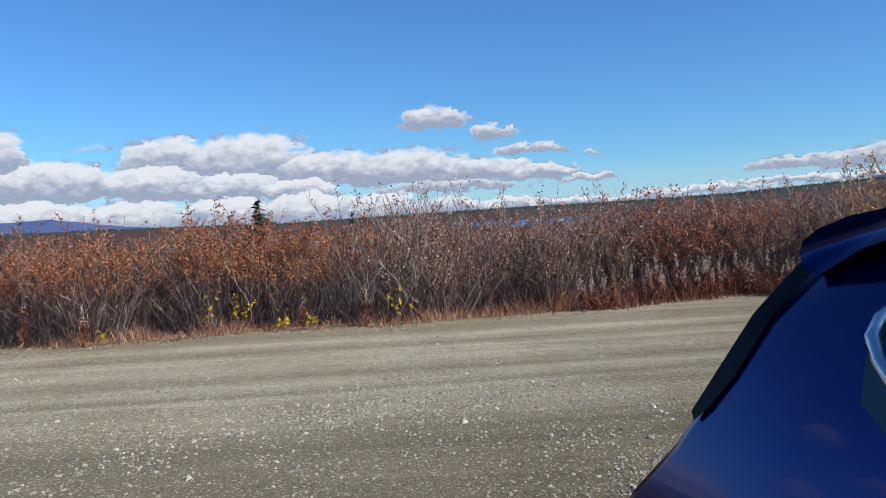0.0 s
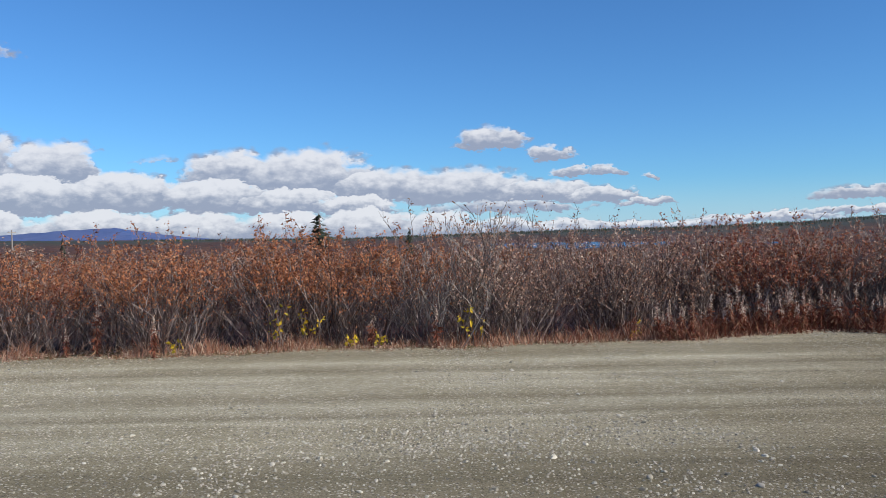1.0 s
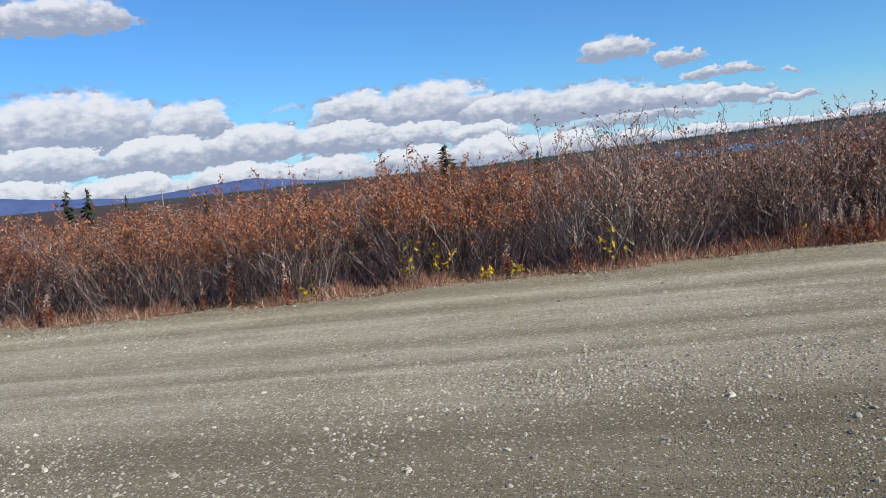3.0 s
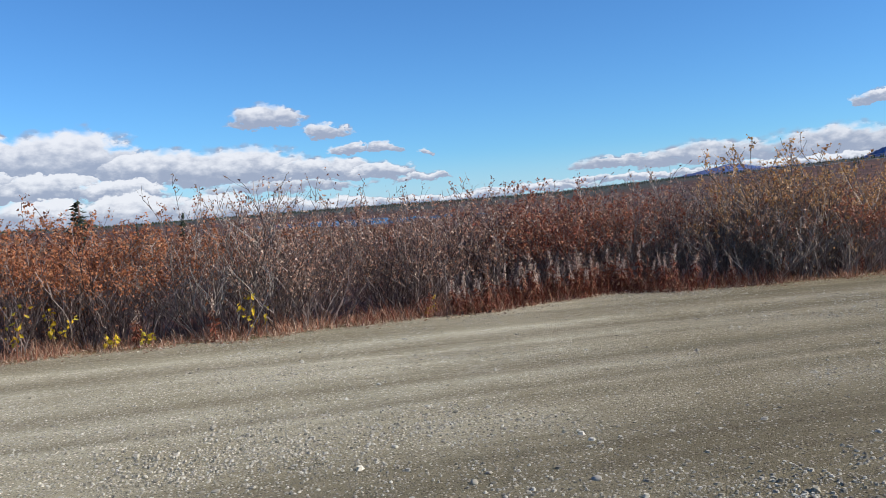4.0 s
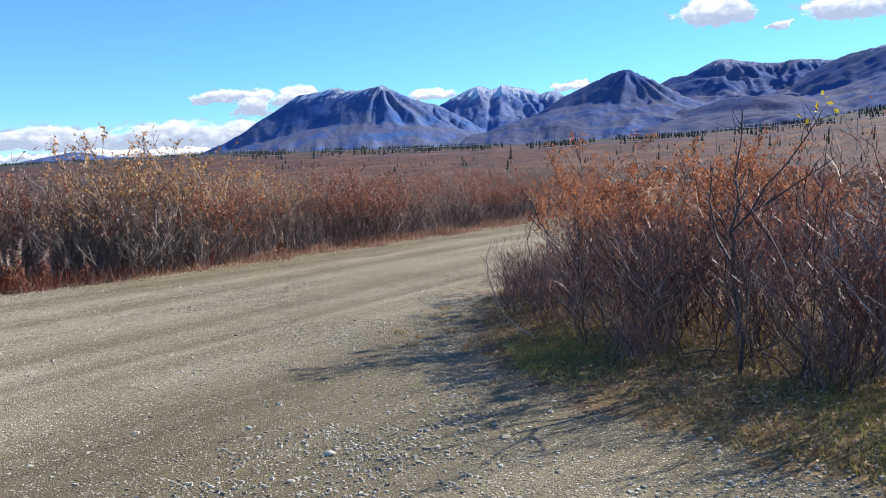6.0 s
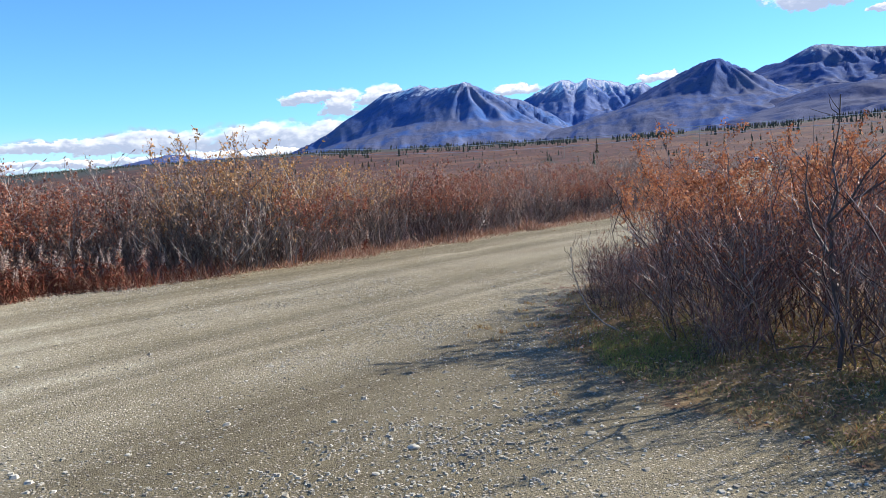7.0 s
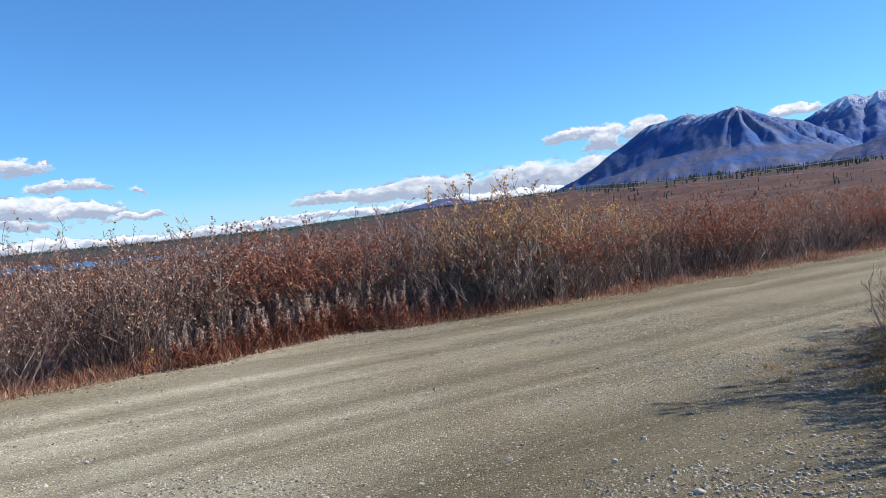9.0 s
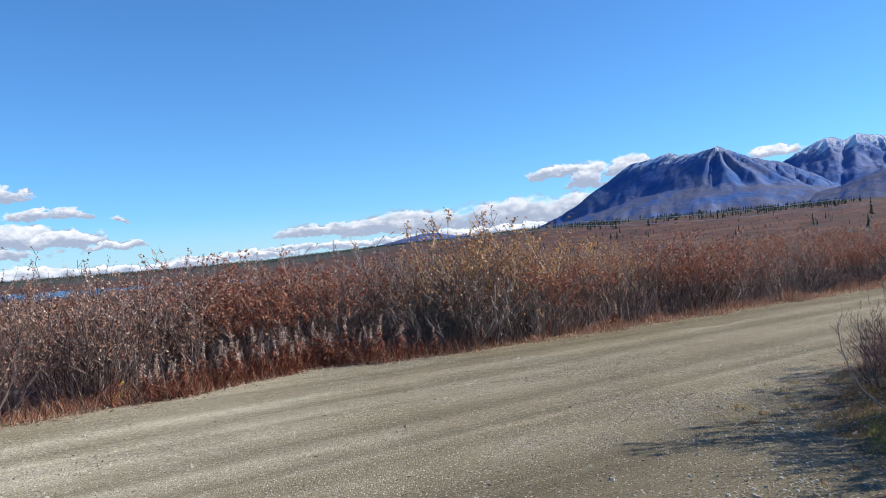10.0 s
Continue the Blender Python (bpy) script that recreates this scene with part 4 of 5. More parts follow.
def build_car(place, paint, name, label):
    """A compact sport utility car, tail at the origin, nose along +x."""
    car = thing(name, place, label, "car")
    taus = sorted({0.0, 0.004, 0.009, 0.015, 0.025, 0.04, 0.06, 0.09, *[0.12 + 0.04 * i for i in range(22)], 0.985, 1.0})
    vs, ring = [], []
    for tau in taus:
        top = float(lerp_table(tau, ROOF))
        row = []
        for q in range(15):
            z = 0.28 + (top - 0.03 - 0.28) * q / 14
            row.append(car_side(tau, z))
        edge = row[-1]
        for q in range(1, 6):
            f = q / 5
            row.append(Vector((edge.x + 0.02 * f, edge.y * math.cos(f * math.pi / 2 * 0.999), top - 0.03 + 0.03 * math.sin(f * math.pi / 2))))
        full = row + [Vector((p.x, -p.y, p.z)) for p in reversed(row[:-1])]
        ring.append(len(full))
        vs.extend(full)
    k = ring[0]
    fs = grid_faces(len(taus), k)
    last = (len(taus) - 1) * k
    half = k // 2
    for q in range(half):
        fs.append((q, k - 1 - q, k - 2 - q, q + 1) if q < half - 1 else (q, k - 1 - q, q + 1))
        fs.append((last + q, last + q + 1, last + k - 2 - q, last + k - 1 - q) if q < half - 1 else (last + q, last + q + 1, last + k - 1 - q))
    part("body", vs, fs, paint, car, smooth=True)
    for mirror in (False, True):
        win = [0.063, 0.071, 0.095, 0.14, 0.20, 0.26]
        flank_patch("quarter_window", win, [(1.42, 1.465), (1.375, 1.495), (1.335, 1.52), (1.295, 1.54), (1.265, 1.55), (1.245, 1.555)], GLASS_DARK, car, 0.004, mirror, "dark tinted rear quarter window")
        flank_patch("side_window", [0.28 + 0.02 * i for i in range(7)], [(1.18, 1.55)] * 7, GLASS_DARK, car, 0.004, mirror, "dark tinted side window")
        flank_patch("side_window", [0.43 + 0.02 * i for i in range(8)], [(1.16, 1.55 - 0.012 * i * i * 0.35) for i in range(8)], GLASS_DARK, car, 0.004, mirror, "dark tinted side window")
        # bright trim round the back end of the window
        path = [(0.26, 1.235), (0.225, 1.26), (0.185, 1.29), (0.145, 1.325), (0.108, 1.36), (0.085, 1.39), (0.070, 1.42), (0.062, 1.443), (0.0595, 1.462), (0.062, 1.48), (0.070, 1.50)]
        pts = [car_side(t, z, 0.008) for t, z in path]
        tv, tf = [], []
        tube(tv, tf, [Vector((p.x, -p.y if mirror else p.y, p.z)) for p in pts], 0.009, 0.009, 8)
        part("window_trim", tv, tf, SILVER, car, "satin silver window trim", smooth=True)
        flank_patch("pillar_trim", [-0.004, 0.001, 0.0045, 0.008], [(1.305, 1.515), (1.295, 1.52), (1.315, 1.525), (1.36, 1.53)], BLACK, car, 0.005, mirror, "gloss black strip beside the rear window")
        flank_patch("tail_lamp", [-0.003, 0.01, 0.03, 0.06], [(0.93, 1.15), (0.93, 1.145), (0.96, 1.12), (1.0, 1.08)], LAMP_RED, car, 0.006, mirror, "red tail lamp")
        flank_patch("head_lamp", [0.93, 0.96, 0.985, 1.0], [(0.78, 0.86), (0.76, 0.87), (0.74, 0.86), (0.72, 0.84)], LAMP_CLEAR, car, 0.006, mirror, "clear head lamp")
        for s in (0.62, 3.32):
            wheel((s, (0.80 if mirror else -0.80), 0.35), car, 1 if mirror else -1)
    # rear window and number-plate recess on the tailgate
    rv = []
    for q in range(9):
        z = 1.30 + 0.22 * q / 8
        w = float(lerp_table(z, HALF)) * 0.895
        s = float(lerp_table(z, REAR))
        for i in range(9):
            f = -1 + 2 * i / 8
            rv.append((s - 0.006 - 0.03 * (1 - f * f), w * f, z))
    part("rear_window", rv, grid_faces(9, 9), GLASS_DARK, car, "dark tinted rear window", smooth=True)
    rounded_box("bumper", (0.16, 1.62, 0.24), (-0.26, 0, 0.48), 0.05, BLACK, car, "black plastic rear bumper")
    rounded_box("bumper", (0.14, 1.58, 0.24), (4.26, 0, 0.46), 0.05, BLACK, car, "black plastic front bumper")
    # roof spoiler
    sv = []
    for i in range(25):
        f = -1 + 2 * i / 24
        y = 0.715 * f
        drop = 0.008 + 0.010 * f ** 6
        tip = 0.098 + 0.014 * f ** 6
        prof = [(0.40, 1.622), (0.28, 1.606), (0.20, 1.594), (tip + 0.035, 1.578), (tip + 0.008, 1.562), (tip, 1.546), (tip + 0.006, 1.528), (tip + 0.03, 1.516), (0.22, 1.555), (0.40, 1.605)]
        sv.extend((s, y, z - drop) for s, z in prof)
    part("spoiler", sv, grid_faces(25, 10) + [tuple(range(10)), tuple(reversed(range(240, 250)))], paint, car, "blue roof spoiler above the rear window" if paint is PAINT else "roof spoiler", smooth=True)
    # windscreen
    wv = []
    for q in range(6):
        tau = 0.625 + 0.11 * q / 5
        z = float(lerp_table(tau, ROOF)) + 0.006
        w = float(lerp_table(z, HALF)) * 0.93
        x = (car_side(tau, z - 0.03).x) + 0.02
        wv.extend((x, w * (-1 + 2 * i / 8), z) for i in range(9))
    part("windscreen", wv, grid_faces(6, 9), GLASS_DARK, car, "dark windscreen", smooth=True)
    return car


# the tail stands by the road, the nose points away from it
CAR_AZ = 163.0
tail = Vector((0.335, 1.18, 0)) + heading(CAR_AZ - 90) * 0.818
build_car(Matrix.Translation(tail) @ pose(0, 0, 0, 0, 0, 90 - CAR_AZ), PAINT, "parked_car", "glossy dark blue sport utility car parked on gravel")


# ---- weeds along the road ----
def fireweed(seed, height, fluffy):
    """A dry stalk with hanging red leaves and a head of white seed down."""
    rnd = random.Random(seed)
    ob = thing("fireweed", Matrix(), "dry red fireweed stalk gone to white seed" if fluffy else "dry red fireweed stalk with withered leaves", "plant", "fireweed along the road edge")
    sv, sf, lv, lf, hv, hf = [], [], [], [], [], []
    path = bent((0, 0, -0.03), (rnd.gauss(0, 0.06), rnd.gauss(0, 0.06), 1), height, 6, rnd, 0.05, 0.05)
    tube(sv, sf, path, 0.006, 0.003)
    for _ in range(70):
        f = rnd.uniform(0.3, 4.4)
        i = int(f)
        leaf(lv, lf, path[i].lerp(path[i + 1], f - i), rnd, rnd.uniform(0.06, 0.11), 0.5, 0.22)
    for _ in range(80 if fluffy else 24):
        f = rnd.uniform(3.6, 5.99)
        i = int(f)
        wide = 0.018 * (1.2 - (f - 3.6) / 2.4)
        p = path[i].lerp(path[i + 1], f - i) + Vector((rnd.gauss(0, wide), rnd.gauss(0, wide), rnd.gauss(0, 0.02)))
        leaf(hv, hf, p, rnd, rnd.uniform(0.015, 0.035), 0.0, 0.5)
    part("stalk", sv, sf, WEED_RED, ob)
    part("leaf_spray", lv, lf, WEED_RED, ob)
    part("seed_head", hv, hf, FLUFF if fluffy else STRAW, ob, "white fluffy seed head" if fluffy else "")["kind"] = "stuff"
    return ob


def place_fireweed():
    rnd = random.Random(5)
    sources = [fireweed(60 + i, 0.5 + 0.05 * i, i != 2) for i in range(4)]
    for i in range(76):
        x = rnd.choice((rnd.uniform(2.0, 6.4), rnd.gauss(4.2, 0.9), rnd.uniform(2.0, 6.4), rnd.uniform(-9, 12))) if i >= 4 else 2.6 + i
        y = float(road_edge(x)) + rnd.uniform(-0.15, 0.3)
        k = rnd.uniform(0.8, 1.3)
        ob = sources[i] if i < 4 else copy_thing(sources[i % 4], Matrix())
        ob.matrix_basis = Matrix.Translation((x, y, z_at(x, y))) @ pose(0, 0, 0, rnd.gauss(0, 4), rnd.gauss(0, 4), rnd.uniform(0, 360)) @ Matrix.Scale(k, 4)


place_fireweed()


def yellow_plant(seed, x, y, height, count):
    """A thin sapling holding a few bright yellow leaves."""
    rnd = random.Random(seed)
    ob = thing("poplar_sapling", Matrix.Translation((x, y, z_at(x, y))), "small sapling with bright yellow autumn leaves at road edge", "plant", "yellow saplings at the road edge")
    lv, lf = [], []
    for _ in range(4):
        sv, sf = [], []
        path = bent((rnd.gauss(0, 0.05), rnd.gauss(0, 0.05), -0.03), (rnd.gauss(0, 0.25), rnd.gauss(0, 0.2), 1), height * rnd.uniform(0.6, 1.05), 5, rnd, 0.12, 0.05)
        tube(sv, sf, path, 0.006, 0.002)
        part("stem", sv, sf, STRAW, ob)
        for _ in range(count):
            f = rnd.uniform(1.8, 4.99)
            i = int(f)
            leaf(lv, lf, path[i].lerp(path[i + 1], f - i), rnd, rnd.uniform(0.05, 0.09), 0.3, 0.65)
    tagged(part("foliage", lv, lf, LEAF_BRIGHT, ob), kind="stuff")


for args in ((1, -3.2, 0.4, 0.8, 10), (2, -3.7, 0.4, 0.85, 6), (3, -0.62, 0.35, 0.75, 10), (4, -2.5, 0.15, 0.35, 6), (5, -4.9, 0.2, 0.35, 4), (6, 1.75, 0.2, 0.35, 5), (7, -2.1, 0.2, 0.38, 5)):
    yellow_plant(args[0], args[1], float(road_edge(args[1])) + args[2], args[3], args[4])


def blades(name, label, category, count, spot, mat, lo, hi, wide, seed):
    """Grass or low weeds: many bent blades in one sheet."""
    rnd = random.Random(seed)
    vs, fs = [], []
    while len(fs) < count * 2:
        p = spot(rnd)
        if p is None:
            continue
        x, y, k = p
        h, a = rnd.uniform(lo, hi) * k, rnd.uniform(0, 2 * math.pi)
        z = z_at(x, y) - 0.01
        lean_x, lean_y = rnd.gauss(0, 0.7) * h, rnd.gauss(0, 0.7) * h
        w = wide * rnd.uniform(0.6, 1.4)
        dx, dy = w * math.cos(a), w * math.sin(a)
        i = len(vs)
        vs.extend(((x - dx, y - dy, z), (x + dx, y + dy, z), (x + dx * 0.6 + lean_x * 0.4, y + dy * 0.6 + lean_y * 0.4, z + h * 0.6), (x - dx * 0.6 + lean_x * 0.4, y - dy * 0.6 + lean_y * 0.4, z + h * 0.6), (x + lean_x, y + lean_y, z + h)))
        fs.extend(((i, i + 1, i + 2, i + 3), (i + 3, i + 2, i + 4)))
    ob = part(name, vs, fs, mat)
    return tagged(ob, label, category, kind="stuff")


def fringe_spot(rnd):
    x = rnd.uniform(-16, 24) if rnd.random() < 0.8 else rnd.uniform(24, 40)
    u = rnd.betavariate(1.6, 1.8) * 1.4 - 0.25
    tuft = noise.noise(Vector((x * 2.3, u * 2.0, 5.0))) + 0.6 * noise.noise(Vector((x * 0.7, 0.0, 8.0)))
    if tuft < rnd.uniform(-0.6, 0.35):
        return None
    return x, float(road_edge(x)) + u, (0.35 + 0.65 * min(1, (u + 0.2) / 0.8)) * (0.55 + 0.9 * max(0, tuft))


def verge_spot(rnd, straw):
    """Grass in patches, thinning out into scattered tufts on the gravel."""
    x, y = rnd.uniform(3.0, 9.5), rnd.uniform(1.2, 8.0)
    u = float(verge_edge(x)) - y + 0.5 * noise.noise(Vector((x * 1.7, y * 1.7, 9.0)))
    tuft = noise.noise(Vector((x * 5.5, y * 5.5, 2.0)))
    if u < -1.4 or (u < 0.05 and tuft < 0.36 - 0.16 * u):
        return None
    if u > 0 and tuft < -0.1 and rnd.random() < 0.75:
        return None
    patch = noise.noise(Vector((x * 0.9, y * 0.9, 4.0))) + 0.4 * noise.noise(Vector((x * 3.1, y * 3.1, 7.0)))
    if (patch < 0.12) != straw and rnd.random() < 0.75:
        return None
    return x, y, 0.55 + 0.6 * max(0, tuft) + 0.2 * min(1, max(0, u))


def litter_spot(rnd):
    x, y = rnd.uniform(4.2, 9.5), rnd.uniform(1.2, 8.0)
    u = float(verge_edge(x)) - y
    return (x, y) if u > -0.3 and rnd.random() < 0.25 + 0.75 * min(1, max(0, u) / 1.2) else None


def lush_spot(rnd):
    x, y = rnd.gauss(6.0, 0.55), rnd.gauss(5.25, 0.4)
    if rnd.random() < 0.3:
        x, y = rnd.gauss(5.3, 0.5), rnd.gauss(2.6, 0.3)
    return (x, y, 1.0) if y < float(verge_edge(x)) - 0.2 else None


blades("roadside_weeds", "low russet and straw weeds along the road edge", "weeds", 32000, fringe_spot, STRAW, 0.04, 0.40, 0.006, 71)
blades("red_weeds", "withered red fireweed leaves along the road edge", "weeds", 2600, lambda r: (lambda x: (x, float(road_edge(x)) + r.uniform(-0.15, 0.7), 1.0))(r.gauss(4.2, 1.9)), WEED_RED, 0.1, 0.38, 0.005, 72)
blades("verge_grass", "patchy olive-green grass beside the thicket", "grass", 20000, lambda r: verge_spot(r, False), GRASS, 0.02, 0.08, 0.004, 73)
blades("dry_grass", "patches of dry straw-coloured grass beside the thicket", "grass", 26000, lambda r: verge_spot(r, True), GRASS_DRY, 0.02, 0.075, 0.004, 75)
blades("lush_grass", "clump of bright green grass beside the thicket", "grass", 4500, lush_spot, leafy("green grass", [(0.15, 0.20, 0.045), (0.30, 0.31, 0.07), (0.46, 0.38, 0.13), (0.20, 0.25, 0.05), (0.38, 0.25, 0.10)], 0.4), 0.03, 0.09, 0.003, 74)


def leaf_litter():
    """Dead leaves lying under the thicket and on the grass."""
    rnd = random.Random(76)
    v, f = [], []
    while len(f) < 15000:
        p = litter_spot(rnd)
        if p is None:
            continue
        z, a, k = z_at(*p) + rnd.uniform(0.01, 0.035), rnd.uniform(0, 6.3), rnd.uniform(0.012, 0.024)
        c, q, i = math.cos(a) * k, math.sin(a) * k, len(v)
        v.extend(((p[0] - c, p[1] - q, z), (p[0] + q * 0.5, p[1] - c * 0.5, z + 0.008), (p[0] + c, p[1] + q, z + rnd.uniform(-0.006, 0.01)), (p[0] - q * 0.5, p[1] + c * 0.5, z + 0.008)))
        f.extend(((i, i + 1, i + 2), (i, i + 2, i + 3)))
    tagged(part("leaf_litter", v, f, LEAF_BROWN), "brown fallen leaves strewn under the thicket", "leaves", kind="stuff")
    v, f = [], []
    while len(f) < 16000:
        x = rnd.uniform(-14, 24)
        p = (x, float(road_edge(x)) + 0.05 + rnd.gauss(0, 0.28))
        z, a, k = z_at(*p) + rnd.uniform(0.008, 0.03), rnd.uniform(0, 6.3), rnd.uniform(0.014, 0.032)
        c, q, i = math.cos(a) * k, math.sin(a) * k, len(v)
        v.extend(((p[0] - c, p[1] - q, z), (p[0] + q * 0.5, p[1] - c * 0.5, z + 0.012), (p[0] + c, p[1] + q, z + rnd.uniform(-0.006, 0.02)), (p[0] - q * 0.5, p[1] + c * 0.5, z + 0.012)))
        f.extend(((i, i + 1, i + 2), (i, i + 2, i + 3)))
    tagged(part("leaf_litter", v, f, LITTER), "pale dry leaves strewn along the road edge", "leaves", kind="stuff")


leaf_litter()


def tall_sapling():
    """A bare forked willow standing over the thicket, with a last few yellow leaves at its tip."""
    rnd = random.Random(7)
    x, y = 5.93, 3.64
    ob = thing("willow_sapling", Matrix.Translation((x, y, z_at(x, y))), "tall bare forked willow with few bright yellow leaves", "tree")
    side = heading(75 + 90)
    out = heading(75)
    def at(lat, z, deep=0.0):
        return side * lat + out * deep + Vector((0, 0, z))

    trunk = [at(0, -0.05), at(0.03, 0.25, 0.03), at(-0.03, 0.55, 0.06), at(-0.055, 0.8, 0.04), at(-0.04, 0.98, 0.03), at(-0.07, 1.03)]
    fork = trunk[-1]
    arms = [[fork, at(-0.01, 1.24, 0.02), at(-0.045, 1.45, 0.05), at(-0.005, 1.68, 0.03), at(0.005, 1.9)],
            [fork, at(0.06, 1.17, -0.03), at(0.16, 1.36, -0.06), at(0.30, 1.52, -0.04), at(0.42, 1.70, -0.08), at(0.50, 1.84, -0.1)],
            [at(0.06, 1.17, -0.03), at(0.20, 1.26, 0.05), at(0.40, 1.40, 0.1), at(0.62, 1.56, 0.12)],
            [at(-0.055, 0.8, 0.04), at(-0.17, 1.0, 0.06), at(-0.22, 1.26, 0.1), at(-0.20, 1.5, 0.1)]]
    v, f = [], []
    tube(v, f, trunk, 0.016, 0.012, 6)
    part("trunk", v, f, BARK_TRUNK, ob)
    lv, lf = [], []
    for arm in arms:
        v, f = [], []
        tube(v, f, arm, 0.011, 0.003, 5)
        for _ in range(14):
            t = rnd.uniform(0.4, len(arm) - 1.05)
            i = int(t)
            p = arm[i].lerp(arm[i + 1], t - i)
            tw = bent(p, (rnd.gauss(0, 0.6), rnd.gauss(0, 0.6), 0.8), rnd.uniform(0.08, 0.26), 3, rnd, 0.3, 0.1)
            tube(v, f, tw, 0.0035, 0.0012, 3)
        tagged(part("branch", v, f, BARK_TRUNK, ob), kind="stuff")
    for lat, z in ((0.56, 1.94), (0.57, 1.90), (0.50, 1.95), (0.51, 1.90), (0.36, 1.83), (0.46, 1.84), (0.42, 1.80), (0.56, 1.86), (0.49, 1.87)):
        leaf(lv, lf, at(lat, z, -0.1) + Vector((rnd.gauss(0, 0.02), rnd.gauss(0, 0.02), 0.02)), rnd, 0.055, 0.4, 0.65)
    part("foliage", lv, lf, LEAF_BRIGHT, ob, "bright yellow leaves")["kind"] = "stuff"


tall_sapling()


def dead_branch(x, y, path, seed):
    """A pale dead branch that rises out of the thicket and bends over the grass: path gives sideways and upward steps."""
    rnd = random.Random(seed)
    ob = thing("dead_branch", Matrix.Translation((x, y, z_at(x, y))), "thin pale dead branch bending out of the thicket", "branch", "dead branches by the thicket")
    v, f = [], []
    side, out = heading(150), heading(60)
    pts = [side * a + out * rnd.gauss(0, 0.02) + Vector((0, 0, z)) for a, z in path]
    tube(v, f, pts, 0.009, 0.003, 6)
    for _ in range(5):
        i = rnd.randrange(1, len(pts) - 1)
        tw = bent(pts[i].lerp(pts[i + 1], rnd.random()), (rnd.gauss(0, 0.5), rnd.gauss(0, 0.5), 0.7), 0.2, 3, rnd, 0.25, 0.1)
        tube(v, f, tw, 0.003, 0.0012, 4)
    tagged(part("branch", v, f, BARK_PALE, ob), kind="stuff")


dead_branch(6.68, 5.79, ((0, 0), (-0.15, 0.08), (-0.28, 0.22), (-0.36, 0.38), (-0.42, 0.58), (-0.44, 0.8)), 1)
dead_branch(6.8, 5.34, ((0, 0), (-0.06, 0.14), (-0.15, 0.27), (-0.22, 0.36)), 2)
dead_branch(6.3, 4.2, ((0, 0.02), (0.2, 0.05), (0.42, 0.04)), 3)
dead_branch(6.05, 3.3, ((0, 0), (-0.1, 0.12), (-0.24, 0.2), (-0.32, 0.22)), 4)
dead_branch(6.1, 2.7, ((0, 0), (0.08, 0.2), (0.02, 0.42), (-0.08, 0.6)), 5)


def fallen_leaf(seed, x, y, size):
    """One curled dead leaf lying on the gravel."""
    rnd = random.Random(seed)
    v, f = [], []
    a = rnd.uniform(0, 6.3)
    for i in range(5):
        t = i / 4
        w = size * 0.32 * math.sin(math.pi * min(0.98, t + 0.06))
        for k in (-1, 0, 1):
            px, py = (t - 0.5) * size, k * w
            v.append((px * math.cos(a) - py * math.sin(a), px * math.sin(a) + py * math.cos(a), 0.012 + abs(k) * 0.012 * math.sin(t * 3.1) + 0.02 * abs(t - 0.5)))
    ob = part("fallen_leaf", v, grid_faces(5, 3), LEAF_YELLOW if seed % 2 else FLUFF)
    ob.location = (x, y, z_at(x, y))
    tagged(ob, "curled dead leaf lying on the gravel", "leaf", "fallen leaves on the gravel")


for k, (x, y) in enumerate(((-3.56, 4.65), (-4.7, 4.8), (-4.7, 5.1), (-3.75, 4.5))):
    fallen_leaf(k, x, y, 0.07 + 0.012 * (k % 3))


